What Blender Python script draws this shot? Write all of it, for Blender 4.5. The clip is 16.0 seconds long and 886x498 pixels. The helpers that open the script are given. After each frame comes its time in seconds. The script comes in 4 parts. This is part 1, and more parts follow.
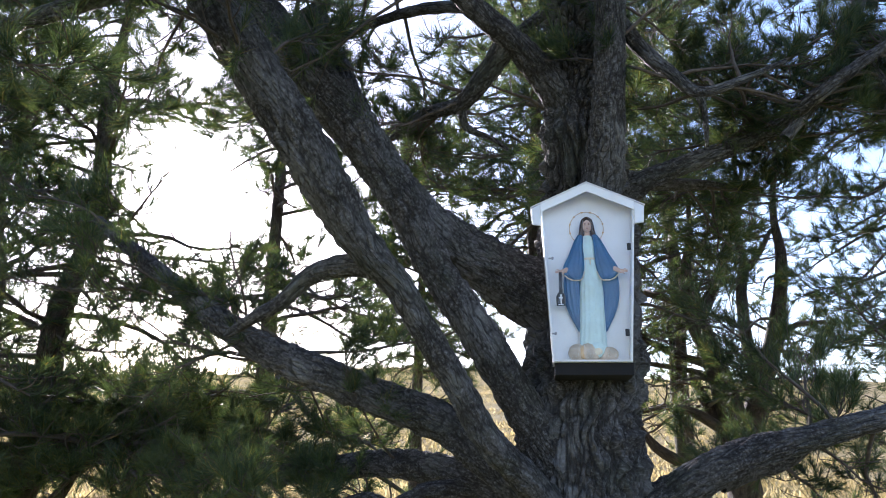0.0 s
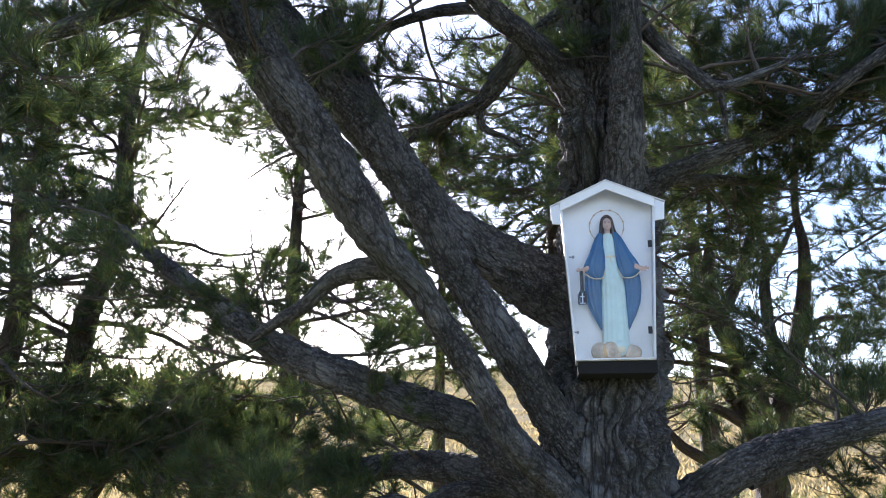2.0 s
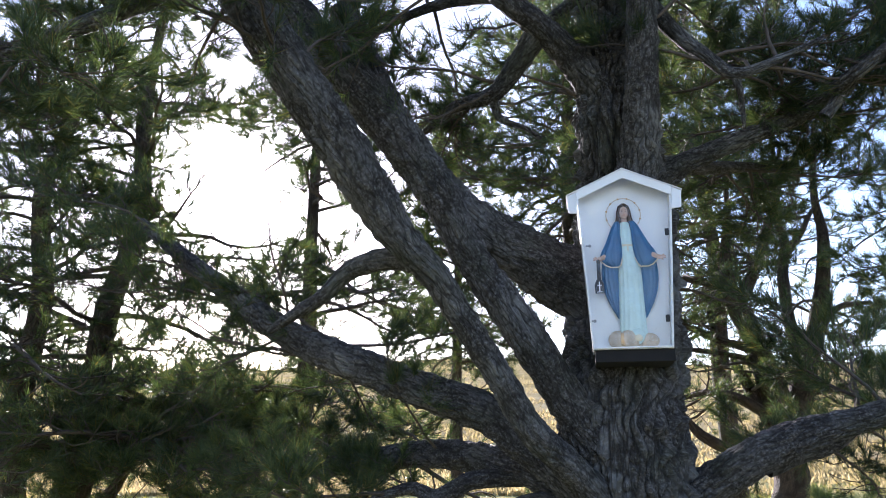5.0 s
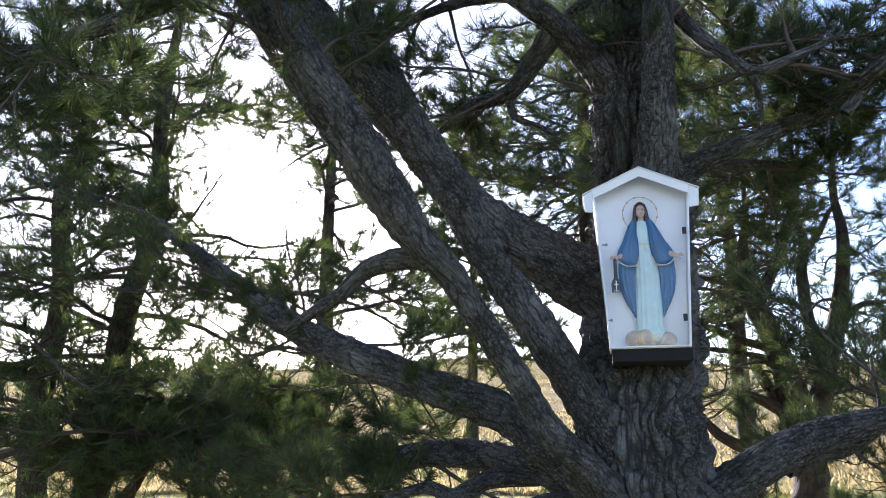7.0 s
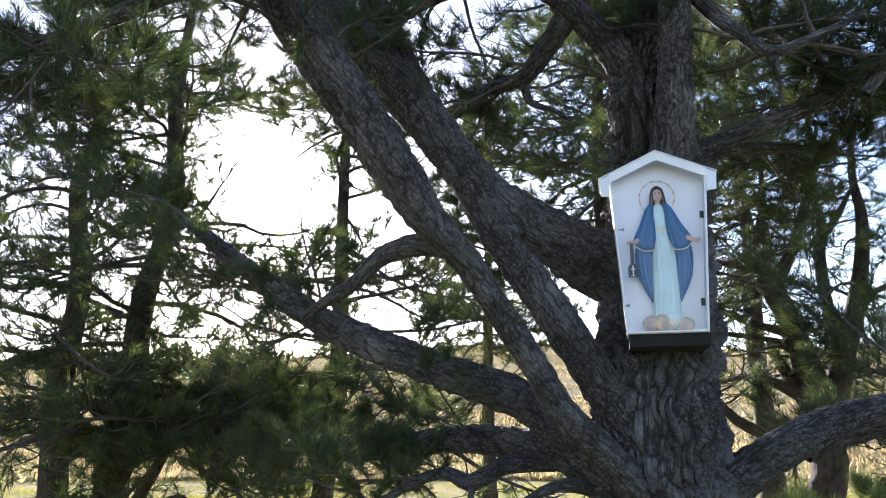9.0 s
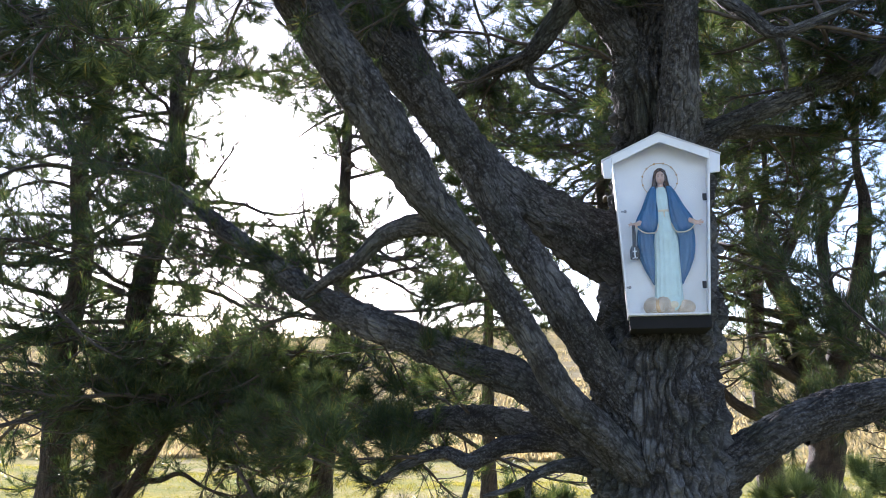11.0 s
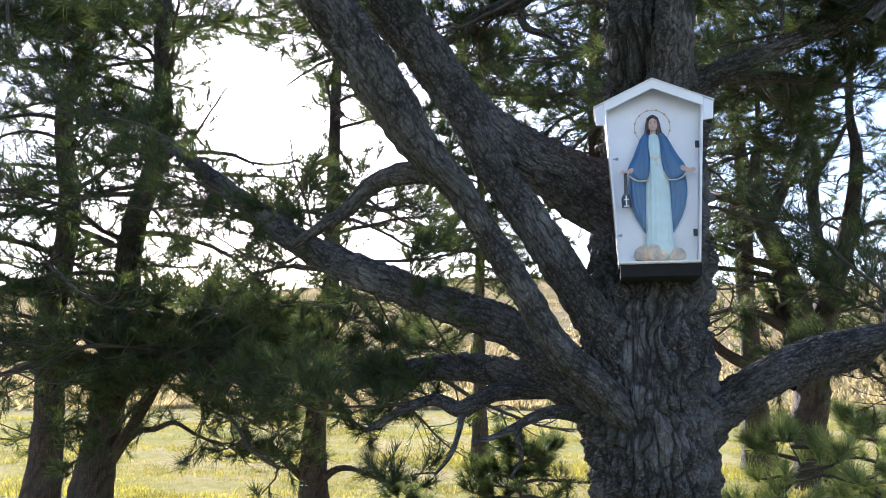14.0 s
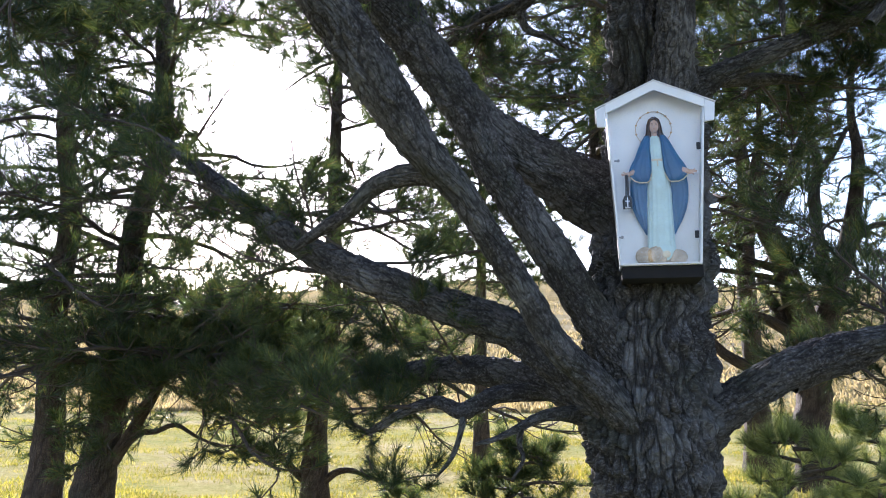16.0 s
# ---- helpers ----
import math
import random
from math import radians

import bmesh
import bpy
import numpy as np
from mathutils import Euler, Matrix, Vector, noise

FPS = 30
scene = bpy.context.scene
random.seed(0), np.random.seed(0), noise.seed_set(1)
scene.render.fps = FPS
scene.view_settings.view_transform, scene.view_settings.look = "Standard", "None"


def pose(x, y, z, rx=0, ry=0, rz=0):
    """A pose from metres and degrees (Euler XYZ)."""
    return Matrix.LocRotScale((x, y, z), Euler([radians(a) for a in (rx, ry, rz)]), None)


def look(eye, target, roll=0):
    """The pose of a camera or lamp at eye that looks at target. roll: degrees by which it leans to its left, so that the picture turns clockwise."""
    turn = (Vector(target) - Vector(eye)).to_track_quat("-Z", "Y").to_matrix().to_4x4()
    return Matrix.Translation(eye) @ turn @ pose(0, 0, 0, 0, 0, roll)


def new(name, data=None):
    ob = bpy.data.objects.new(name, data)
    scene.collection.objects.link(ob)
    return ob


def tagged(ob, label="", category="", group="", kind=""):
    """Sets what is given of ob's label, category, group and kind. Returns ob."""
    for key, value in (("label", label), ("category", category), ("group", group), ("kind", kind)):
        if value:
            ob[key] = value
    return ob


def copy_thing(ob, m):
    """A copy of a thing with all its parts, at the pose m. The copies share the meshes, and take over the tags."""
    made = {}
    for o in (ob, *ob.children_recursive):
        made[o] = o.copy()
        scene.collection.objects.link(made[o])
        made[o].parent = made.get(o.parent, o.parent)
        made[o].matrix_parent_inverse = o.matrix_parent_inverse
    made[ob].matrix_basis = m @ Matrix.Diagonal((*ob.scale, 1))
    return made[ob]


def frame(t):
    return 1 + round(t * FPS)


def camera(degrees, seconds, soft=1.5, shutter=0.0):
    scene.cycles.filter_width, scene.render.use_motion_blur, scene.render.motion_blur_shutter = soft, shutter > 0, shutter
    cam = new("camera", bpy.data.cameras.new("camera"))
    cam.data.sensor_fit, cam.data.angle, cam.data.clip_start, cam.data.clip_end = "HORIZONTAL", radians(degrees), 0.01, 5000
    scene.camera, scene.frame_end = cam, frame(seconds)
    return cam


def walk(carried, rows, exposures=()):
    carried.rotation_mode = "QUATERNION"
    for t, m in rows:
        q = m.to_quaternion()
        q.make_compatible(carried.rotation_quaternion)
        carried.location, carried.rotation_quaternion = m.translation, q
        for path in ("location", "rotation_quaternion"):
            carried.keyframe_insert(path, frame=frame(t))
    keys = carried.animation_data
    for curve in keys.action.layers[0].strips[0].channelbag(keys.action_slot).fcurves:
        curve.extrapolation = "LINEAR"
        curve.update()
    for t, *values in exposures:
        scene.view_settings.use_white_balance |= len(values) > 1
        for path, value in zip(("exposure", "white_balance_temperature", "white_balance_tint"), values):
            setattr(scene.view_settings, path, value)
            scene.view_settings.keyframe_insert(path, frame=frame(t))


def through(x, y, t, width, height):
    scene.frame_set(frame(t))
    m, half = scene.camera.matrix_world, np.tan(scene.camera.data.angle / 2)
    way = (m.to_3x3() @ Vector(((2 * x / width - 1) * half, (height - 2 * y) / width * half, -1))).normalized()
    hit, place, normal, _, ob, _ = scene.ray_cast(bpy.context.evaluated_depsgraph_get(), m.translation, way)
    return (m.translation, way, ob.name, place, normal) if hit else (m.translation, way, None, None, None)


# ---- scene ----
cam = camera(60.4, 16.0, soft=1.0)
# seconds, place in metres, turn in degrees
PATH = [
    (0, 0.021, -0.022, 1.629, 105.29, -0.79, -4.72),
    (0.5, 0.022, -0.024, 1.626, 105.16, -0.46, -4.34),
    (1, 0.021, -0.024, 1.628, 105.43, -0.13, -3.75),
    (1.5, 0.017, -0.029, 1.626, 105.38, -0.02, -3.42),
    (2, 0.013, -0.030, 1.626, 105.38, -0.01, -3.04),
    (2.5, 0.010, -0.036, 1.625, 105.02, 0.05, -2.49),
    (3, 0.009, -0.041, 1.628, 104.81, 0.17, -2.40),
    (3.5, 0.011, -0.042, 1.627, 104.90, 0.31, -1.98),
    (4, 0.007, -0.043, 1.623, 104.61, 0.23, -2.00),
    (6.5, 0.004, -0.047, 1.624, 104.67, 0.19, -0.90),
    (7, 0.002, -0.046, 1.623, 104.59, 0.11, -0.62),
    (7.5, 0.001, -0.048, 1.623, 104.49, 0.02, -0.58),
    (8, -0.001, -0.048, 1.622, 104.20, 0.24, -0.20),
    (8.5, -0.006, -0.042, 1.620, 103.91, 0.03, 0.76),
    (9, -0.004, -0.035, 1.622, 103.60, 0.27, 0.52),
    (11.5, -0.005, -0.022, 1.612, 101.50, -0.35, 0.51),
    (12, 0.000, -0.003, 1.610, 100.49, 0.01, 0.23),
    (12.5, -0.000, -0.009, 1.606, 99.58, 0.15, 0.21),
    (13, 0.003, 0.009, 1.607, 99.03, 0.48, 0.39),
    (13.5, 0.002, -0.003, 1.602, 98.67, 0.30, 0.28),
    (14, -0.000, -0.001, 1.603, 98.63, -0.02, -0.10),
    (14.5, -0.000, 0.000, 1.600, 98.64, -0.11, -0.00),
    (15, 0.001, 0.001, 1.598, 98.64, 0.01, -0.03),
    (15.5, 0.002, -0.004, 1.599, 98.71, -0.09, -0.03),
    (16, 0.000, 0.000, 1.600, 98.82, 0.00, -0.00),
]
EXPOSURE, SKY, SUN_POWER = 1.76, 0.12, 5.0
walk(cam, [(t, pose(x, y, z, rx, ry, rz)) for t, x, y, z, rx, ry, rz in PATH], exposures=[(0.0, EXPOSURE, 5780, 25), (16.0, EXPOSURE, 5780, 25)])

# ---- light: a low sun behind the trees, clear sky ----
SUN_EL, SUN_AZ = 17.5, -14.2
SUN = Vector((math.sin(radians(SUN_AZ)) * math.cos(radians(SUN_EL)), math.cos(radians(SUN_AZ)) * math.cos(radians(SUN_EL)), math.sin(radians(SUN_EL))))
world = bpy.data.worlds.new("sky")
scene.world = world
world.use_nodes = True
wn, wl = world.node_tree.nodes, world.node_tree.links
wn.clear()
sky = wn.new("ShaderNodeTexSky")
sky.sky_type, sky.sun_disc = "NISHITA", False
sky.sun_elevation, sky.sun_rotation = radians(SUN_EL), radians(SUN_AZ)
sky.air_density, sky.dust_density, sky.ozone_density = 1.0, 0.5, 1.0
back = wn.new("ShaderNodeBackground")
back.inputs["Strength"].default_value = SKY
wl.new(sky.outputs[0], back.inputs["Color"])
# aureole of the low sun, widened to imitate glare; falls off with the angle
coord = wn.new("ShaderNodeTexCoord")
dot = wn.new("ShaderNodeVectorMath")
dot.operation = "DOT_PRODUCT"
dot.inputs[1].default_value = SUN
wl.new(coord.outputs["Generated"], dot.inputs[0])
angle = wn.new("ShaderNodeMath")
angle.operation = "ARCCOSINE"
wl.new(dot.outputs["Value"], angle.inputs[0])


def falloff(width, strength):
    a = wn.new("ShaderNodeMath")
    a.operation = "DIVIDE"
    a.inputs[1].default_value = -radians(width)
    wl.new(angle.outputs[0], a.inputs[0])
    b = wn.new("ShaderNodeMath")
    b.operation = "EXPONENT"
    wl.new(a.outputs[0], b.inputs[0])
    c = wn.new("ShaderNodeMath")
    c.operation = "MULTIPLY"
    c.inputs[1].default_value = strength
    wl.new(b.outputs[0], c.inputs[0])
    return c


tight, wide = falloff(1.1, 60.0), falloff(8.0, 0.3)
both = wn.new("ShaderNodeMath")
wl.new(tight.outputs[0], both.inputs[0])
wl.new(wide.outputs[0], both.inputs[1])
glow = wn.new("ShaderNodeBackground")
glow.inputs["Color"].default_value = (1.0, 0.96, 0.9, 1)
wl.new(both.outputs[0], glow.inputs["Strength"])
total = wn.new("ShaderNodeAddShader")
wl.new(back.outputs[0], total.inputs[0])
wl.new(glow.outputs[0], total.inputs[1])
wout = wn.new("ShaderNodeOutputWorld")
wl.new(total.outputs[0], wout.inputs["Surface"])

lamp = bpy.data.lights.new("sun", "SUN")
lamp.energy, lamp.angle, lamp.color = SUN_POWER, radians(0.53), (1.0, 0.93, 0.82)
sun = new("sun", lamp)
sun.matrix_world = look(SUN * 50, (0, 0, 0))


# ---- materials ----
def material(name):
    m = bpy.data.materials.new(name)
    m.use_nodes = True
    n, l = m.node_tree.nodes, m.node_tree.links
    return m, n, l, n["Principled BSDF"]


def ramp(n, stops):
    r = n.new("ShaderNodeValToRGB")
    e = r.color_ramp.elements
    while len(e) < len(stops):
        e.new(0.5)
    for el, (p, c) in zip(e, stops):
        el.position, el.color = p, (*c, 1)
    return r


def noise_tex(n, l, vector, scale, detail=5, rough=0.6):
    t = n.new("ShaderNodeTexNoise")
    t.inputs["Scale"].default_value, t.inputs["Detail"].default_value, t.inputs["Roughness"].default_value = scale, detail, rough
    if vector is not None:
        l.new(vector, t.inputs["Vector"])
    return t


def mixed(n, l, mode, fac, a, b):
    m = n.new("ShaderNodeMix")
    m.data_type, m.blend_type = "RGBA", mode
    if isinstance(fac, (int, float)):
        m.inputs[0].default_value = fac
    else:
        l.new(fac, m.inputs[0])
    for sock, v in ((m.inputs[6], a), (m.inputs[7], b)):
        if isinstance(v, tuple):
            sock.default_value = (*v, 1)
        else:
            l.new(v, sock)
    return m.outputs[2]


def bark_material(name, dark, mid, pale, plate=34.0):
    """Plated pine bark: long scales split by fissures, with grey weathering and lichen."""
    m, n, l, p = material(name)
    at = n.new("ShaderNodeAttribute")
    at.attribute_name = "bark"
    mp = n.new("ShaderNodeMapping")
    mp.inputs["Scale"].default_value = (1, 1, 0.22)
    l.new(at.outputs["Vector"], mp.inputs["Vector"])
    warp = noise_tex(n, l, mp.outputs[0], 9, 3)
    add = n.new("ShaderNodeVectorMath")
    add.operation = "MULTIPLY_ADD"
    add.inputs[1].default_value = (0.11, 0.11, 0.11)
    l.new(warp.outputs["Color"], add.inputs[0])
    l.new(mp.outputs[0], add.inputs[2])
    vor = n.new("ShaderNodeTexVoronoi")
    vor.feature = "DISTANCE_TO_EDGE"
    vor.inputs["Scale"].default_value = plate
    l.new(add.outputs[0], vor.inputs["Vector"])
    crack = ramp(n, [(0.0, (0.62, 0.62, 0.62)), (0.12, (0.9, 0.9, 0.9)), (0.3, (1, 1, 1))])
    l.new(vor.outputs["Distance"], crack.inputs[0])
    fine = noise_tex(n, l, at.outputs["Vector"], 70, 6, 0.7)
    broad = noise_tex(n, l, at.outputs["Vector"], 3.5, 4)
    tone = ramp(n, [(0.3, dark), (0.5, mid), (0.72, pale)])
    l.new(fine.outputs["Fac"], tone.inputs[0])
    grey = ramp(n, [(0.45, (0, 0, 0)), (0.7, (0.6, 0.6, 0.6))])
    l.new(broad.outputs["Fac"], grey.inputs[0])
    col = mixed(n, l, "MIX", grey.outputs[0], tone.outputs[0], pale)
    moss = noise_tex(n, l, at.outputs["Vector"], 2.3, 5, 0.65)
    film = ramp(n, [(0.5, (0, 0, 0)), (0.68, (0.6, 0.6, 0.6))])
    l.new(moss.outputs["Fac"], film.inputs[0])
    col = mixed(n, l, "MIX", film.outputs[0], col, (0.052, 0.060, 0.038))
    # low plate values, in the fissures, pull the colour to the dark tone
    plate_attr = n.new("ShaderNodeAttribute")
    plate_attr.attribute_name = "plate"
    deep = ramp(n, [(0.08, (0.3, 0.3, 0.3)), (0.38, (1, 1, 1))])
    l.new(plate_attr.outputs["Fac"], deep.inputs[0])
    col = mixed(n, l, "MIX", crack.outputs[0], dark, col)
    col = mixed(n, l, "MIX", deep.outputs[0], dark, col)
    l.new(col, p.inputs["Base Color"])
    p.inputs["Roughness"].default_value = 0.85
    p.inputs["Specular IOR Level"].default_value = 0.3
    h = n.new("ShaderNodeMath")
    h.operation = "MULTIPLY_ADD"
    h.inputs[1].default_value = 0.6
    l.new(fine.outputs["Fac"], h.inputs[0])
    l.new(crack.outputs[0], h.inputs[2])
    b = n.new("ShaderNodeBump")
    b.inputs["Strength"].default_value, b.inputs["Distance"].default_value = 1.0, 0.03
    l.new(h.outputs[0], b.inputs["Height"])
    l.new(b.outputs[0], p.inputs["Normal"])
    return m


def needle_material(name, stops, through=0.44, warmth=(2.0, 2.0, 0.9), rough=0.45, shine=0.35):
    """Needles: waxy, partly letting the light through, each with a tone of its own."""
    m, n, l, p = material(name)
    g = n.new("ShaderNodeNewGeometry")
    r = ramp(n, stops)
    l.new(g.outputs["Random Per Island"], r.inputs[0])
    pat = noise_tex(n, l, g.outputs["Position"], 1.3, 3)
    tone = ramp(n, [(0.35, (0.6, 0.6, 0.6)), (0.65, (1.25, 1.2, 1.0))])
    l.new(pat.outputs["Fac"], tone.inputs[0])
    col = mixed(n, l, "MULTIPLY", 1.0, r.outputs[0], tone.outputs[0])
    l.new(col, p.inputs["Base Color"])
    p.inputs["Roughness"].default_value = rough
    p.inputs["Specular IOR Level"].default_value = shine
    tr = n.new("ShaderNodeBsdfTranslucent")
    warm = mixed(n, l, "MULTIPLY", 1.0, col, warmth)
    l.new(warm, tr.inputs["Color"])
    mx = n.new("ShaderNodeMixShader")
    mx.inputs[0].default_value = through
    l.new(p.outputs[0], mx.inputs[1])
    l.new(tr.outputs[0], mx.inputs[2])
    l.new(mx.outputs[0], n["Material Output"].inputs["Surface"])
    return m


def plain_material(name, color, rough=0.5, metal=0.0, vary=0.08, scale=25.0, bump=0.002):
    m, n, l, p = material(name)
    tc = n.new("ShaderNodeTexCoord")
    t = noise_tex(n, l, tc.outputs["Object"], scale, 6)
    r = ramp(n, [(0.3, tuple(c * (1 - vary) for c in color)), (0.7, tuple(min(1, c * (1 + vary)) for c in color))])
    l.new(t.outputs["Fac"], r.inputs[0])
    big = noise_tex(n, l, tc.outputs["Object"], scale * 0.15, 4)
    dirt = ramp(n, [(0.35, (0.82, 0.8, 0.76)), (0.6, (1, 1, 1))])
    l.new(big.outputs["Fac"], dirt.inputs[0])
    l.new(mixed(n, l, "MULTIPLY", 0.7, r.outputs[0], dirt.outputs[0]), p.inputs["Base Color"])
    p.inputs["Roughness"].default_value, p.inputs["Metallic"].default_value = rough, metal
    b = n.new("ShaderNodeBump")
    b.inputs["Strength"].default_value, b.inputs["Distance"].default_value = 0.4, bump
    l.new(t.outputs["Fac"], b.inputs["Height"])
    l.new(b.outputs[0], p.inputs["Normal"])
    return m


def ground_material():
    m, n, l, p = material("meadow")
    g = n.new("ShaderNodeNewGeometry")
    a = noise_tex(n, l, g.outputs["Position"], 0.35, 6, 0.65)
    b = noise_tex(n, l, g.outputs["Position"], 6.0, 6, 0.7)
    c = noise_tex(n, l, g.outputs["Position"], 45.0, 3, 0.7)
    turf = ramp(n, [(0.36, (0.52, 0.44, 0.25)), (0.47, (0.43, 0.39, 0.13)), (0.6, (0.28, 0.31, 0.07))])
    l.new(a.outputs["Fac"], turf.inputs[0])
    straw = ramp(n, [(0.3, (0.22, 0.18, 0.08)), (0.7, (0.64, 0.56, 0.34))])
    l.new(b.outputs["Fac"], straw.inputs[0])
    near = mixed(n, l, "MIX", 0.4, turf.outputs[0], straw.outputs[0])
    # dry hillside further off
    sep = n.new("ShaderNodeSeparateXYZ")
    l.new(g.outputs["Position"], sep.inputs[0])
    far = n.new("ShaderNodeMapRange")
    far.inputs["From Min"].default_value, far.inputs["From Max"].default_value = 22.0, 40.0
    l.new(sep.outputs["Y"], far.inputs["Value"])
    h1 = noise_tex(n, l, g.outputs["Position"], 0.12, 7, 0.7)
    hill = ramp(n, [(0.35, (0.20, 0.17, 0.07)), (0.5, (0.42, 0.33, 0.17)), (0.7, (0.55, 0.45, 0.27))])
    l.new(h1.outputs["Fac"], hill.inputs[0])
    col = mixed(n, l, "MIX", far.outputs[0], near, hill.outputs[0])
    speck = ramp(n, [(0.3, (0.55, 0.55, 0.55)), (0.7, (1.2, 1.2, 1.2))])
    l.new(c.outputs["Fac"], speck.inputs[0])
    l.new(mixed(n, l, "MULTIPLY", 0.8, col, speck.outputs[0]), p.inputs["Base Color"])
    p.inputs["Roughness"].default_value, p.inputs["Specular IOR Level"].default_value = 1.0, 0.0
    bp = n.new("ShaderNodeBump")
    bp.inputs["Strength"].default_value, bp.inputs["Distance"].default_value = 1.0, 0.08
    l.new(b.outputs["Fac"], bp.inputs["Height"])
    l.new(bp.outputs[0], p.inputs["Normal"])
    return m


def glass_material():
    """Clear sheet: lets the light straight through and mirrors a little of the sky."""
    m, n, l, p = material("clear_acrylic")
    clear, shine, fr, mx = n.new("ShaderNodeBsdfTransparent"), n.new("ShaderNodeBsdfGlossy"), n.new("ShaderNodeFresnel"), n.new("ShaderNodeMixShader")
    shine.inputs["Roughness"].default_value = 0.02
    fr.inputs["IOR"].default_value = 1.27
    l.new(fr.outputs[0], mx.inputs[0])
    l.new(clear.outputs[0], mx.inputs[1])
    l.new(shine.outputs[0], mx.inputs[2])
    l.new(mx.outputs[0], n["Material Output"].inputs["Surface"])
    return m


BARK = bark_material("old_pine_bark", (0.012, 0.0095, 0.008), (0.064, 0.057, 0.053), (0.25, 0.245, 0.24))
BARK_FAR = bark_material("pine_bark", (0.02, 0.013, 0.009), (0.075, 0.052, 0.038), (0.16, 0.12, 0.09))
GREEN = [(0.0, (0.026, 0.044, 0.030)), (0.45, (0.042, 0.066, 0.040)), (0.88, (0.070, 0.098, 0.048)), (1.0, (0.15, 0.115, 0.045))]
NEEDLE = needle_material("pine_needles", GREEN)
FRESH = needle_material("young_needles", [(0.0, (0.09, 0.13, 0.075)), (0.6, (0.16, 0.20, 0.12)), (1.0, (0.27, 0.30, 0.19))], 0.5)
GRASS = needle_material("grass_blades", [(0.0, (0.15, 0.17, 0.03)), (0.6, (0.30, 0.28, 0.08)), (1.0, (0.44, 0.37, 0.18))], 0.45, (1.5, 1.45, 0.8), 0.9, 0.0)
STRAW = needle_material("dry_hill_grass", [(0.0, (0.24, 0.21, 0.11)), (0.5, (0.36, 0.31, 0.18)), (1.0, (0.48, 0.42, 0.28))], 0.5, (1.3, 1.2, 1.0), 0.9, 0.0)
TWIG = plain_material("twig_bark", (0.075, 0.058, 0.045), 0.9, 0, 0.4, 40, 0.004)
MEADOW = ground_material()
WHITE = plain_material("white_painted_board", (0.80, 0.80, 0.81), 0.42, 0, 0.04, 9, 0.001)
ROOF_WHITE = plain_material("white_roof_sheet", (0.72, 0.73, 0.76), 0.5, 0, 0.05, 9, 0.001)
GLASS = glass_material()
BLACK = plain_material("black_paint", (0.008, 0.008, 0.010), 0.6, 0.0, 0.2)
DARKWOOD = plain_material("dark_stained_wood", (0.006, 0.005, 0.005), 0.9, 0, 0.3)
STEEL = plain_material("zinc_screw", (0.22, 0.22, 0.23), 0.4, 0.8, 0.1)
BLUE = plain_material("blue_glazed_mantle", (0.0015, 0.085, 0.215), 0.35, 0, 0.2, 30)
ROBE = plain_material("pale_robe", (0.55, 0.70, 0.68), 0.5, 0, 0.07, 30)
SKIN = plain_material("painted_face", (0.55, 0.36, 0.27), 0.5, 0, 0.06, 40)
HAIR = plain_material("brown_hair", (0.09, 0.05, 0.03), 0.6, 0, 0.2, 40)
STONE = plain_material("cream_plinth", (0.50, 0.40, 0.30), 0.6, 0, 0.35, 30)
CREAM = plain_material("cream_hem", (0.66, 0.58, 0.42), 0.5, 0, 0.1, 40)
LIPS = plain_material("painted_lips", (0.35, 0.12, 0.09), 0.5, 0, 0.05, 40)
GOLD = plain_material("gold_wire", (0.55, 0.36, 0.18), 0.4, 0.6, 0.1)


# ---- mesh helpers ----
def raw_mesh(name, verts, loops, sizes, mat, smooth=False):
    """A mesh from flat arrays: corner points, corner indices and the number of corners of each face."""
    me = bpy.data.meshes.new(name)
    me.vertices.add(len(verts))
    me.vertices.foreach_set("co", np.ascontiguousarray(verts, np.float32).ravel())
    me.loops.add(len(loops))
    me.loops.foreach_set("vertex_index", np.ascontiguousarray(loops, np.int32))
    me.polygons.add(len(sizes))
    sizes = np.ascontiguousarray(sizes, np.int32)
    me.polygons.foreach_set("loop_start", np.concatenate(([0], np.cumsum(sizes)[:-1])).astype(np.int32))
    if smooth:
        me.polygons.foreach_set("use_smooth", np.ones(len(sizes), bool))
    me.update(calc_edges=True)
    me.validate()
    me.materials.append(mat)
    return me


def under(ob, parent, label=""):
    ob.parent = parent
    if label:
        tagged(ob, label)
    return ob


def part(name, bm, mat, parent, label=""):
    me = bpy.data.meshes.new(name)
    bmesh.ops.recalc_face_normals(bm, faces=bm.faces)
    bm.to_mesh(me)
    bm.free()
    me.materials.append(mat)
    return under(new(name, me), parent, label)


def spline(points, steps):
    """A smooth line through control points (any number of columns)."""
    p = np.array(points, float)
    p = np.vstack([2 * p[0] - p[1], p, 2 * p[-1] - p[-2]])
    out = []
    for i in range(1, len(p) - 2):
        for s in np.linspace(0, 1, steps, endpoint=False):
            a, b, c, d = p[i - 1], p[i], p[i + 1], p[i + 2]
            out.append(0.5 * (2 * b + (c - a) * s + (2 * a - 5 * b + 4 * c - d) * s * s + (3 * b - a - 3 * c + d) * s ** 3))
    out.append(p[-2])
    return np.array(out)


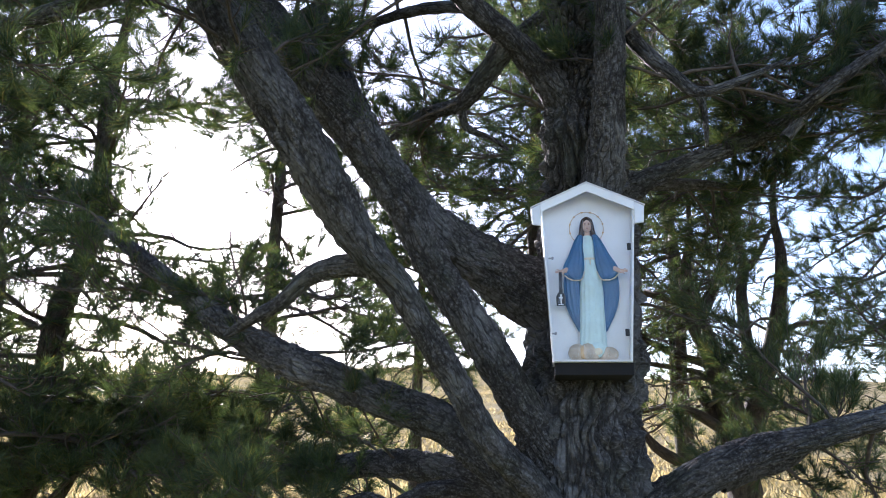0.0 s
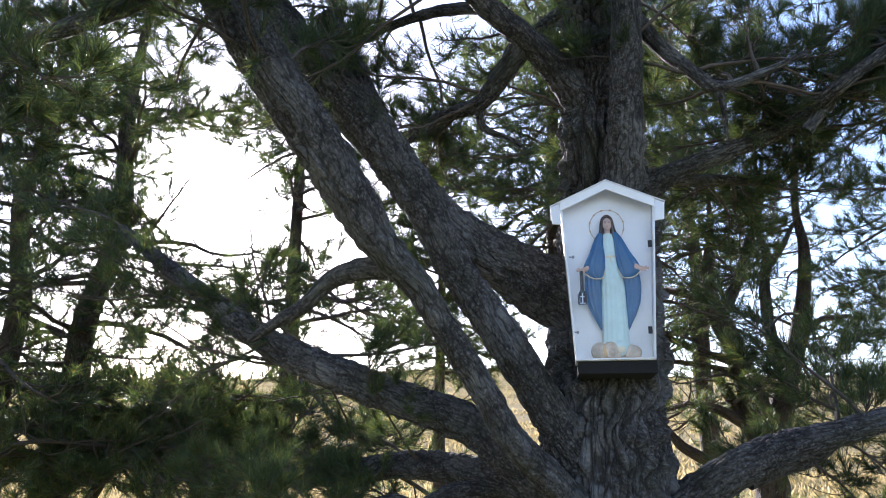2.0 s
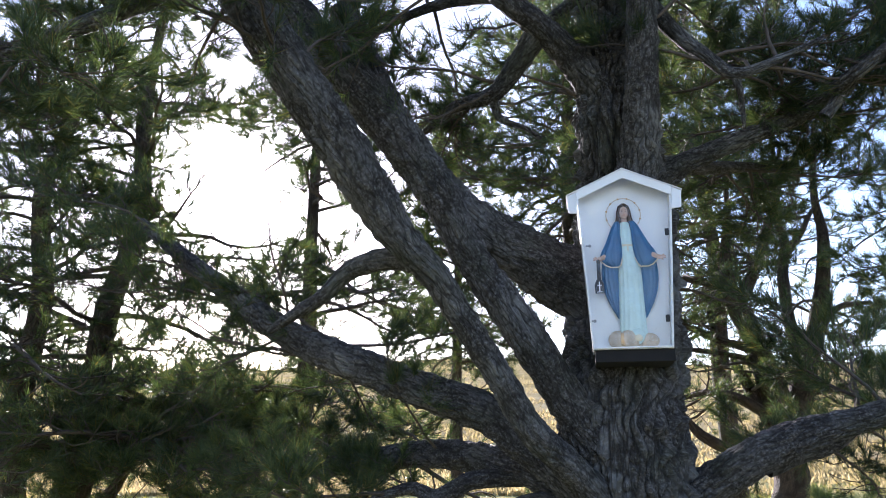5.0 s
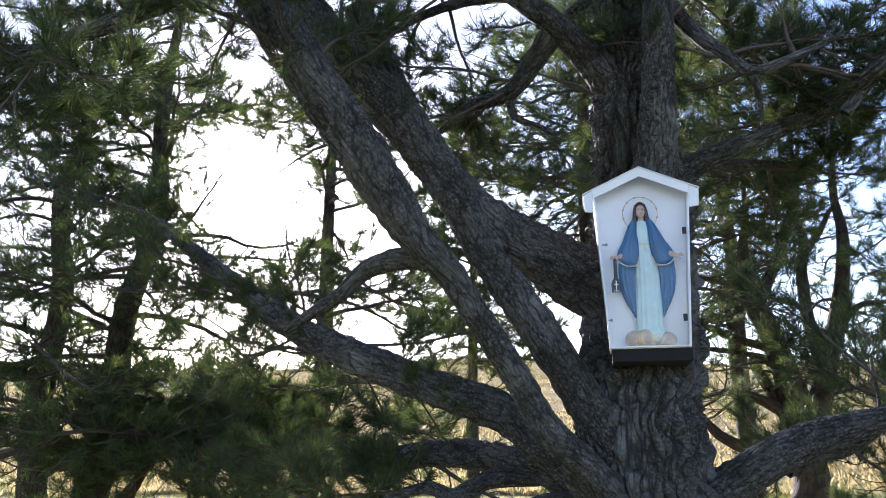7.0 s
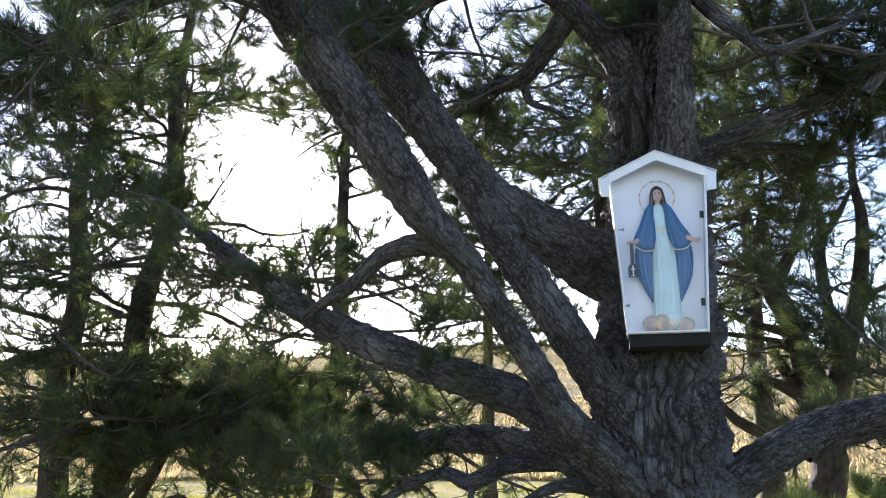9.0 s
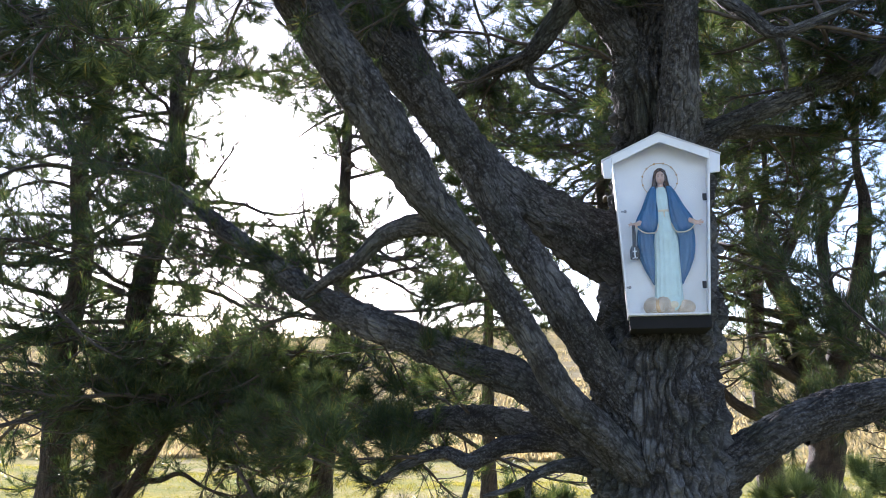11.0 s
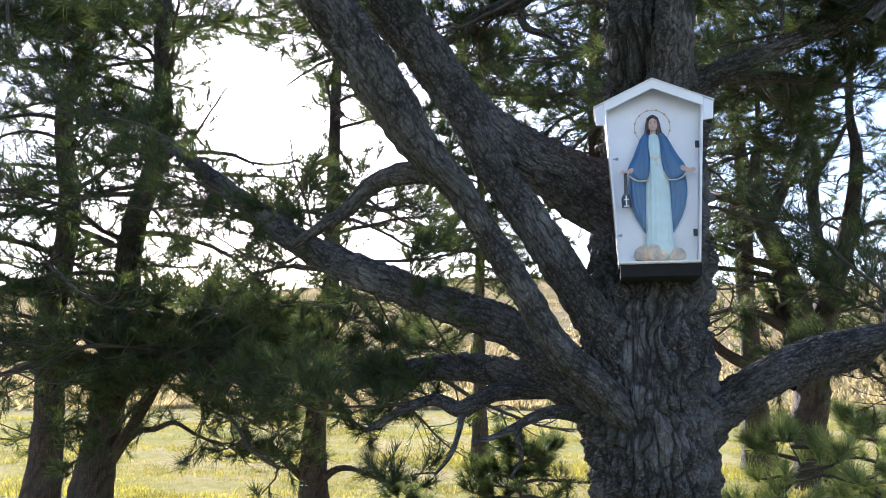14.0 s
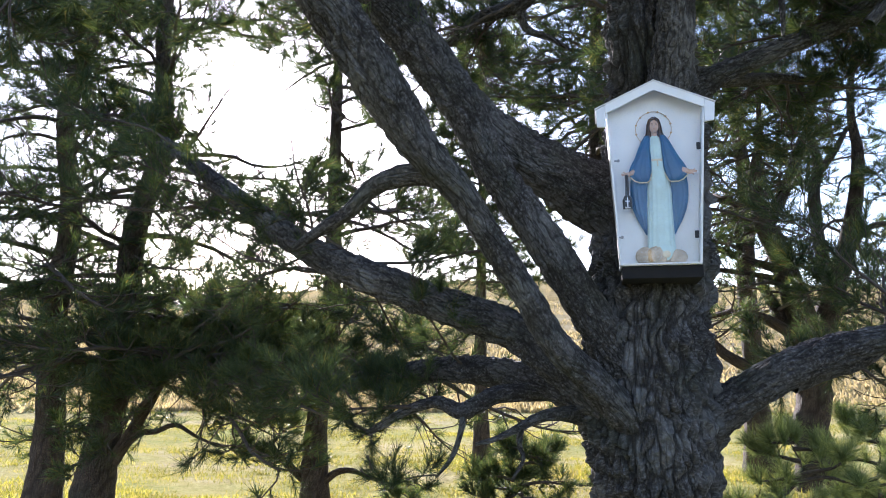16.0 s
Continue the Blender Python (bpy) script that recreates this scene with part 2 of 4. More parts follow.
def tube_rings(line, radii, sides):
    """Rings round a line: points, the frames and the way along it."""
    n = len(line)
    tan = np.gradient(line, axis=0)
    tan /= np.linalg.norm(tan, axis=1, keepdims=True) + 1e-9
    u = np.cross(tan[0], (0.3, 0.9, 0.2) if abs(tan[0][2]) > 0.7 else (0, 0, 1.0))
    us = []
    for i in range(n):
        u = u - tan[i] * (u @ tan[i])
        u /= np.linalg.norm(u) + 1e-9
        us.append(u)
    us = np.array(us)
    vs = np.cross(tan, us)
    a = np.linspace(0, 2 * math.pi, sides, endpoint=False)
    out = us[:, None, :] * np.cos(a)[None, :, None] + vs[:, None, :] * np.sin(a)[None, :, None]
    run = np.concatenate(([0], np.cumsum(np.linalg.norm(np.diff(line, axis=0), axis=1))))
    return out, a, run


def tube_faces(n, sides):
    i, j = np.meshgrid(np.arange(n - 1), np.arange(sides), indexing="ij")
    k = (j + 1) % sides
    return np.stack([i * sides + j, i * sides + k, (i + 1) * sides + k, (i + 1) * sides + j], -1).reshape(-1, 4)


def bark_tube(name, points, mat, sides, step, rough, seed, parent, label="", lumps=()):
    """A trunk or limb: swept along its points, with plated, fissured bark standing off it and a closed tip."""
    p = np.array(points, float)
    length = np.linalg.norm(np.diff(p[:, :3], axis=0), axis=1).sum()
    steps = max(3, int(length / step / (len(p) - 1)))
    s = spline(p, steps)
    line, radii = s[:, :3], np.maximum(s[:, 3], 0.004)
    out, a, run = tube_rings(line, radii, sides)
    n = len(line)
    verts = np.zeros((n, sides, 3))
    bark = np.zeros((n, sides, 3))
    plates = np.zeros((n, sides))
    off = seed * 7.31
    for i in range(n):
        r = radii[i]
        for j in range(sides):
            c, d = math.cos(a[j]), math.sin(a[j])
            q = Vector((c * r + off, d * r, run[i]))
            big = noise.noise(Vector((c * 0.9 + off, d * 0.9, run[i] * 2.2)))
            w = noise.noise(q * 9.0) * 0.05
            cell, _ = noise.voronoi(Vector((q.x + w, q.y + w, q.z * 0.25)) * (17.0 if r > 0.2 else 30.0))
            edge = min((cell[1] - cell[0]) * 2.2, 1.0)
            plate = edge * (0.75 + 0.6 * noise.noise(q * 14.0)) + 0.25 * noise.noise(q * 45.0)
            h = r * 0.10 * big + rough * (plate - 0.6) * min(1.0, r / 0.12)
            for lz, la, lr, lh in lumps:
                e = ((run[i] - lz) / lr) ** 2 + (math.atan2(math.sin(a[j] - la), math.cos(a[j] - la)) * r / lr) ** 2
                h += lh * math.exp(-e * 2)
            verts[i, j] = line[i] + out[i, j] * (r + h)
            plates[i, j] = edge
            bark[i, j] = (c * r + off, d * r, run[i])
    f = tube_faces(n, sides)
    tip = np.array([line[-1]])
    last = (n - 1) * sides
    cap = np.array([(last + j, last + (j + 1) % sides, n * sides) for j in range(sides)])
    me = raw_mesh(name, np.vstack([verts.reshape(-1, 3), tip]), np.concatenate([f.ravel(), cap.ravel()]), np.concatenate([np.full(len(f), 4), np.full(sides, 3)]), mat, True)
    at = me.attributes.new("bark", "FLOAT_VECTOR", "POINT")
    at.data.foreach_set("vector", np.vstack([bark.reshape(-1, 3), [[off, 0, run[-1]]]]).astype(np.float32).ravel())
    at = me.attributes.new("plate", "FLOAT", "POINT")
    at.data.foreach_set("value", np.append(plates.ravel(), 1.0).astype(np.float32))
    return under(new(name, me), parent, label)


class Growth:
    """Grows boughs: each becomes an object of its twigs, with its needles under it."""

    def __init__(self, seed, parent, mat, needles, length, width, keep=None, bark=None, avoid=None):
        self.avoid = avoid or (lambda p: False)
        self.rng = np.random.default_rng(seed)
        self.parent, self.mat, self.bark = parent, mat, bark or TWIG
        self.needles, self.length, self.width, self.keep = needles, length, width, keep

    def twig(self, line, r0, r1, sides=4):
        out, a, run = tube_rings(line, None, sides)
        r = np.linspace(r0, r1, len(line))
        self.verts.append((line[:, None, :] + out * r[:, None, None]).reshape(-1, 3))
        self.faces.append(tube_faces(len(line), sides) + self.count)
        self.count += len(line) * sides

    def bough(self, start, way, length, radius, twigs=14, droop=0.15, bare=0.25, spread=1.0, lace=0.08):
        """A bough with side twigs and spurs; the outer part of each twig carries brushes of needles. lace: the share of bare twigs."""
        rng = self.rng
        self.verts, self.faces, self.count, self.pos, self.way = [], [], 0, [], []
        way = np.array(way, float) / np.linalg.norm(way)
        n = 9
        line = [np.array(start, float)]
        d = way.copy()
        for i in range(n - 1):
            d = d + rng.normal(0, 0.13, 3) + np.array([0, 0, -droop * 0.5 if i < n * 0.55 else droop * 0.8])
            d /= np.linalg.norm(d)
            line.append(line[-1] + d * length / (n - 1))
        line = np.array(line)
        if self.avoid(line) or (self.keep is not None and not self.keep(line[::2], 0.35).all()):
            return
        self.twig(line, radius, radius * 0.25, 5 if radius > 0.02 else 4)
        for k in range(twigs):
            f = bare + (1 - bare) * (k + rng.random()) / twigs
            i = min(int(f * (n - 1)), n - 2)
            p = line[i] + (line[i + 1] - line[i]) * (f * (n - 1) - i)
            t = line[i + 1] - line[i]
            t /= np.linalg.norm(t)
            side = np.cross(t, (0, 0, 1.0)) * (1 if k % 2 else -1) + rng.normal(0, 0.45 * spread, 3)
            side /= np.linalg.norm(side) + 1e-9
            v = t * rng.uniform(0.4, 0.9) + side * 0.8
            v /= np.linalg.norm(v)
            tl = length * rng.uniform(0.18, 0.40) * (1.15 - 0.55 * f)
            pts = [p]
            for m in range(4):
                v = v + rng.normal(0, 0.2, 3) + np.array([0, 0, 0.07])
                v /= np.linalg.norm(v)
                pts.append(pts[-1] + v * tl / 4)
            pts = np.array(pts)
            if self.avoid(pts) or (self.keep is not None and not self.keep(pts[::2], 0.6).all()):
                continue
            self.twig(pts, radius * 0.3, 0.0025, 3)
            full = rng.random() > lace
            if full:
                self.brushes(pts)
            for at in (2, 3) if k % 2 else (1, 3):
                w = v + rng.normal(0, 0.7, 3)
                w /= np.linalg.norm(w)
                ln = tl * rng.uniform(0.25, 0.5)
                q = np.array([pts[at], pts[at] + w * ln + (0, 0, 0.02)])
                self.twig(q, radius * 0.16, 0.002, 3)
                if full:
                    self.brushes(q)
        self.brushes(line[-3:])
        f = np.concatenate(self.faces)
        ob = under(new("bough", raw_mesh("bough", np.concatenate(self.verts), f.ravel(), np.full(len(f), 4), self.bark, True)), self.parent)
        pos, way = np.array(self.pos), np.array(self.way)
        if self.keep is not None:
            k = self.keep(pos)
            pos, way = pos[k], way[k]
        if len(pos):
            tagged(under(new("needle_spray", raw_mesh("needle_spray", *needle_arrays(pos, way, self.needles, self.length, self.width, rng), self.mat)), ob), kind="stuff")

    def brushes(self, pts):
        """A brush of needles at the end of a twig, turned up a little."""
        d = pts[-1] - pts[-2]
        d = d / (np.linalg.norm(d) + 1e-9) + np.array([0, 0, 0.35])
        d /= np.linalg.norm(d)
        for s in (0.0, 0.5):
            self.pos.append(pts[-1] - (pts[-1] - pts[-2]) * s)
            self.way.append(d)


def needle_arrays(pos, way, count, length, width, rng):
    """Slender three-cornered needles fanned round each twig end."""
    n = len(pos) * count
    base, d = np.repeat(pos, count, 0), np.repeat(way, count, 0)
    r = rng.normal(0, 1, (n, 3))
    r -= d * (r * d).sum(1, keepdims=True)
    r /= np.linalg.norm(r, axis=1, keepdims=True) + 1e-9
    phi = np.radians(rng.uniform(8, 64, n))[:, None]
    v = d * np.cos(phi) + r * np.sin(phi)
    v[:, 2] += 0.12
    ln = length * rng.uniform(0.65, 1.1, n)[:, None]
    base = base + d * rng.uniform(-0.35, 0.35, n)[:, None] * length
    s = np.cross(v, rng.normal(0, 1, (n, 3)))
    s /= np.linalg.norm(s, axis=1, keepdims=True) + 1e-9
    bend = np.array([0, 0, -0.06]) * ln
    verts = np.stack([base - s * width / 2, base + s * width / 2, base + v * ln + bend], 1).reshape(-1, 3)
    return verts, np.arange(n * 3), np.full(n, 3)


def off_sun_sight_line(pos, share=1.0):
    """Keeps growth off the camera's sight line to the sun, to fit the view."""
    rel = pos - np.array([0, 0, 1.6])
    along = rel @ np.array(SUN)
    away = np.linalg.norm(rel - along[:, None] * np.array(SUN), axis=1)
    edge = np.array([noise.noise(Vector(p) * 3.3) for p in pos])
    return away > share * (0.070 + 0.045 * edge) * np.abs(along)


def before_shrine(p):
    """The open space in front of the shrine and the lower trunk, where no twig grows."""
    return bool(np.any((p[:, 0] > 0.35) & (p[:, 0] < 1.75) & (p[:, 1] < 4.2) & (p[:, 2] > 1.2) & (p[:, 2] < 3.45)))


# ---- ground ----
def hill(x, y):
    """Level meadow that climbs to a long dry hillside."""
    t = np.clip((y - 28) / 190, 0, 1)
    rise = t ** 1.15 * (1 - 0.12 * t ** 3) * (26 + 3.0 * np.sin(x * 0.013 + 0.9) + 1.2 * np.sin(x * 0.05 + 1))
    t = np.clip((-y - 60) / 150, 0, 1)
    bumps = 0.05 * np.sin(x * 0.7 + 1.3 * np.sin(y * 0.5)) + 0.04 * np.sin(y * 1.1 + x * 0.4) - 0.05
    return rise + bumps * np.clip(np.hypot(x, y) / 6, 0, 1) + 0.5 * t


def ground():
    k = np.linspace(-1, 1, 201)
    line = np.sign(k) * (np.abs(k) ** 3 * 1480 + np.abs(k) * 20)
    x, y = np.meshgrid(line, line)
    z = hill(x, y)
    n = len(line)
    i, j = np.meshgrid(np.arange(n - 1), np.arange(n - 1), indexing="ij")
    f = np.stack([i * n + j, i * n + j + 1, (i + 1) * n + j + 1, (i + 1) * n + j], -1).reshape(-1, 4)
    me = raw_mesh("ground", np.stack([x, y, z], -1).reshape(-1, 3), f.ravel(), np.full(len(f), 4), MEADOW, True)
    tagged(new("ground", me), "sunlit yellow-green meadow rising to a dry golden hillside", "ground", kind="structure")


ground()


def blades(name, label, n, near, far, half, low, high, width, mat, seed, tuft=0):
    """Standing blades strewn in patches between two distances."""
    rng = np.random.default_rng(seed)
    y = near + (far - near) * rng.random(n) ** 1.6
    x = (rng.random(n) * 2 - 1) * (2 + y * half)
    k = 6.0 / near
    patch = np.sin(x * 1.7 * k + 2 * np.sin(y * 0.9 * k)) + np.sin(y * 2.3 * k + x * k) + rng.normal(0, 0.8, n)
    x, y = x[patch > -0.6], y[patch > -0.6]
    n = len(x)
    if tuft:
        # the blades draw together into tufts
        c = rng.integers(0, n, n // tuft)
        k = rng.integers(0, len(c), n)
        x, y = x[c][k] + rng.normal(0, 0.09, n), y[c][k] + rng.normal(0, 0.06, n)
    pos = np.stack([x, y, hill(x, y) - 0.01], 1)
    way = rng.normal(0, 0.45, (n, 3))
    way[:, 2] = 1
    ln = rng.uniform(low, high, n)[:, None]
    s = rng.normal(0, 1, (n, 3))
    s[:, 2] = 0
    s /= np.linalg.norm(s, axis=1, keepdims=True)
    verts = np.stack([pos - s * width, pos + s * width, pos + way * ln], 1).reshape(-1, 3)
    me = raw_mesh(name, verts, np.arange(n * 3), np.full(n, 3), mat)
    tagged(new(name, me), label, "grass", kind="stuff")


blades("meadow_grass", "short tufted yellow-green grass on the meadow", 230000, 5.5, 32, 0.72, 0.025, 0.085, 0.009, GRASS, 5, 7)
blades("hillside_grass", "dry golden grass covering the far hillside", 120000, 28, 200, 0.62, 0.12, 0.36, 0.08, STRAW, 6)

# ---- the old pine ----
# each limb: name, boughs that it carries, its line as x, y, z, radius
WOOD = [
    ("trunk", 0, [(1.30, 4.54, -0.25, 0.515), (1.27, 4.49, 0.06, 0.421), (1.22, 4.41, 0.58, 0.359), (1.19, 4.35, 0.95, 0.353), (1.15, 4.29, 1.32, 0.374), (1.12, 4.23, 1.75, 0.343), (1.15, 4.22, 2.13, 0.328), (1.19, 4.18, 2.70, 0.281), (1.19, 4.11, 3.18, 0.256), (1.10, 3.91, 3.37, 0.225), (1.06, 3.83, 3.79, 0.168), (1.03, 3.77, 4.19, 0.150), (1.03, 3.73, 4.73, 0.134), (1.04, 3.70, 5.97, 0.107), (1.09, 3.62, 8.13, 0.063)]),
    ("stem", 14, [(1.18, 3.78, 3.05, 0.122), (1.17, 3.60, 3.34, 0.096), (1.16, 3.47, 3.73, 0.083), (1.17, 3.39, 4.22, 0.078), (1.21, 3.33, 4.98, 0.062), (1.36, 3.30, 6.19, 0.040)]),
    ("limbA", 14, [(1.03, 4.18, 1.51, 0.176), (0.82, 4.01, 1.81, 0.116), (0.53, 3.90, 2.24, 0.103), (0.27, 3.87, 2.62, 0.099), (0.11, 3.84, 2.94, 0.109), (-0.13, 3.84, 3.29, 0.125), (-0.43, 3.78, 3.64, 0.128), (-0.74, 3.80, 4.03, 0.125), (-1.12, 3.85, 4.54, 0.112), (-1.75, 3.96, 5.44, 0.088)]),
    ("limbB", 0, [(0.97, 4.20, 2.50, 0.223), (0.78, 4.15, 2.58, 0.186), (0.55, 4.08, 2.70, 0.153), (0.34, 4.02, 2.81, 0.136), (0.17, 3.99, 2.95, 0.129), (-0.01, 3.98, 3.19, 0.118), (-0.20, 4.00, 3.53, 0.107), (-0.46, 4.00, 4.15, 0.089)]),
    ("limbD", 12, [(1.13, 4.30, 1.16, 0.120), (0.98, 4.08, 1.33, 0.098), (0.79, 3.95, 1.51, 0.086), (0.56, 3.80, 1.71, 0.077), (0.41, 3.70, 1.94, 0.074), (0.30, 3.62, 2.10, 0.071), (0.18, 3.54, 2.27, 0.067), (0.06, 3.45, 2.43, 0.074), (-0.10, 3.36, 2.59, 0.092), (-0.24, 3.28, 2.79, 0.110), (-0.37, 3.20, 2.99, 0.118), (-0.52, 3.12, 3.19, 0.118), (-0.73, 3.00, 3.49, 0.110), (-1.01, 2.90, 3.89, 0.090)]),
    ("branchD", 0, [(0.02, 3.45, 2.47, 0.059), (-0.14, 3.50, 2.50, 0.057), (-0.33, 3.60, 2.47, 0.048), (-0.47, 3.70, 2.36, 0.040), (-0.63, 3.80, 2.28, 0.034), (-0.77, 3.90, 2.21, 0.020)]),
    ("limbE", 16, [(0.91, 4.22, 1.42, 0.140), (0.67, 4.25, 1.60, 0.120), (0.40, 4.32, 1.80, 0.115), (0.05, 4.40, 1.94, 0.107), (-0.28, 4.48, 2.07, 0.104), (-0.61, 4.66, 2.21, 0.102), (-0.92, 4.79, 2.38, 0.093), (-1.18, 4.91, 2.57, 0.077), (-1.59, 5.16, 2.88, 0.061), (-2.05, 5.41, 3.24, 0.040)]),
    ("limbF", 9, [(1.02, 4.34, 1.33, 0.135), (0.78, 4.40, 1.44, 0.105), (0.52, 4.55, 1.53, 0.093), (0.23, 4.80, 1.58, 0.093), (-0.05, 5.00, 1.58, 0.086), (-0.36, 5.20, 1.53, 0.078), (-0.73, 5.40, 1.51, 0.066), (-1.17, 5.60, 1.60, 0.040)]),
    ("branchF", 4, [(0.70, 4.46, 1.48, 0.066), (0.58, 4.50, 1.46, 0.060), (0.31, 4.45, 1.44, 0.052), (0.11, 4.45, 1.35, 0.050), (-0.03, 4.50, 1.40, 0.037), (-0.21, 4.55, 1.35, 0.031), (-0.35, 4.60, 1.27, 0.027), (-0.45, 4.65, 1.21, 0.018)]),
    ("branchF", 1, [(0.12, 4.45, 1.35, 0.023), (0.10, 4.40, 1.24, 0.018), (0.05, 4.40, 1.10, 0.014), (-0.04, 4.40, 0.99, 0.009)]),
    ("dead_branch", 0, [(0.90, 4.32, 1.28, 0.070), (0.77, 4.30, 1.33, 0.055), (0.61, 4.20, 1.35, 0.038), (0.50, 4.15, 1.33, 0.029), (0.39, 4.10, 1.28, 0.022), (0.28, 4.10, 1.23, 0.016), (0.17, 4.10, 1.20, 0.010)]),
    ("dead_branch", 0, [(0.41, 4.10, 1.29, 0.021), (0.40, 4.10, 1.20, 0.016), (0.42, 4.10, 1.12, 0.012), (0.36, 4.10, 1.02, 0.007)]),
    ("limbG", 8, [(1.37, 4.25, 1.27, 0.145), (1.55, 4.13, 1.42, 0.114), (1.72, 4.01, 1.55, 0.106), (1.90, 3.94, 1.64, 0.094), (2.05, 3.88, 1.70, 0.080), (2.22, 3.82, 1.75, 0.071), (2.52, 3.71, 1.84, 0.057), (2.98, 3.59, 1.94, 0.036)]),
    ("branchG", 4, [(1.82, 4.04, 1.53, 0.071), (2.00, 4.03, 1.59, 0.059), (2.18, 4.02, 1.64, 0.050), (2.42, 4.02, 1.78, 0.039), (2.78, 4.00, 1.92, 0.024)]),
    ("limbH", 26, [(1.38, 4.11, 3.13, 0.098), (1.58, 4.00, 3.22, 0.064), (1.85, 3.88, 3.31, 0.052), (2.10, 3.77, 3.39, 0.045), (2.24, 3.35, 3.47, 0.037), (2.57, 3.16, 3.70, 0.026), (3.04, 2.96, 3.92, 0.016)]),
    ("branchH", 9, [(1.43, 4.15, 3.24, 0.065), (1.74, 4.25, 3.26, 0.046), (2.07, 4.39, 3.32, 0.031), (2.48, 4.58, 3.36, 0.018)]),
    ("limbI", 12, [(1.04, 3.85, 3.51, 0.112), (0.84, 3.72, 3.69, 0.088), (0.64, 3.59, 3.81, 0.072), (0.48, 3.53, 3.91, 0.066), (0.32, 3.46, 4.02, 0.058), (0.08, 3.33, 4.19, 0.043), (-0.39, 3.17, 4.53, 0.025)]),
    ("branchJ", 10, [(0.64, 3.62, 3.80, 0.067), (0.54, 3.74, 3.67, 0.059), (0.42, 3.89, 3.56, 0.048), (0.20, 4.11, 3.57, 0.037), (0.04, 4.34, 3.52, 0.021)]),
    ("branchJ", 3, [(0.42, 3.89, 3.56, 0.029), (0.46, 3.97, 3.45, 0.023), (0.61, 4.02, 3.41, 0.016), (0.71, 4.03, 3.35, 0.010)]),
    ("branchK", 4, [(1.05, 3.96, 4.27, 0.062), (0.85, 4.00, 4.15, 0.048), (0.70, 4.14, 4.07, 0.038), (0.59, 4.39, 3.95, 0.025)]),
    ("branchL", 14, [(0.47, 3.52, 3.94, 0.039), (0.22, 3.76, 4.07, 0.035), (0.00, 3.97, 4.13, 0.030), (-0.23, 4.11, 4.09, 0.024), (-0.43, 4.25, 4.01, 0.014)]),
    ("branchM", 13, [(1.22, 3.56, 3.96, 0.055), (1.37, 3.55, 3.75, 0.043), (1.49, 3.49, 3.59, 0.039), (1.61, 3.45, 3.47, 0.032), (1.78, 3.38, 3.50, 0.023), (2.03, 3.33, 3.61, 0.014)]),
    ("branchM", 3, [(1.61, 3.45, 3.47, 0.023), (1.65, 3.48, 3.37, 0.018), (1.69, 3.57, 3.22, 0.009)]),
    ("branchP", 4, [(2.11, 3.55, 3.28, 0.033), (2.32, 3.50, 3.55, 0.036), (2.49, 3.50, 3.86, 0.040), (2.60, 3.50, 4.12, 0.040), (2.83, 3.60, 4.65, 0.034)]),
    ("branchP", 0, [(2.50, 3.50, 3.86, 0.031), (2.52, 3.40, 3.67, 0.028), (2.56, 3.30, 3.45, 0.020)]),
    ("branchP", 2, [(2.37, 3.50, 3.61, 0.026), (2.56, 3.50, 3.57, 0.021), (2.72, 3.50, 3.56, 0.015)]),
    ("limbN", 10, [(-0.90, 2.93, 3.82, 0.060), (-1.09, 2.87, 3.53, 0.048), (-1.30, 2.87, 3.41, 0.042), (-1.46, 2.85, 3.32, 0.037), (-1.68, 2.85, 3.22, 0.027), (-1.96, 2.84, 3.12, 0.016)]),
]


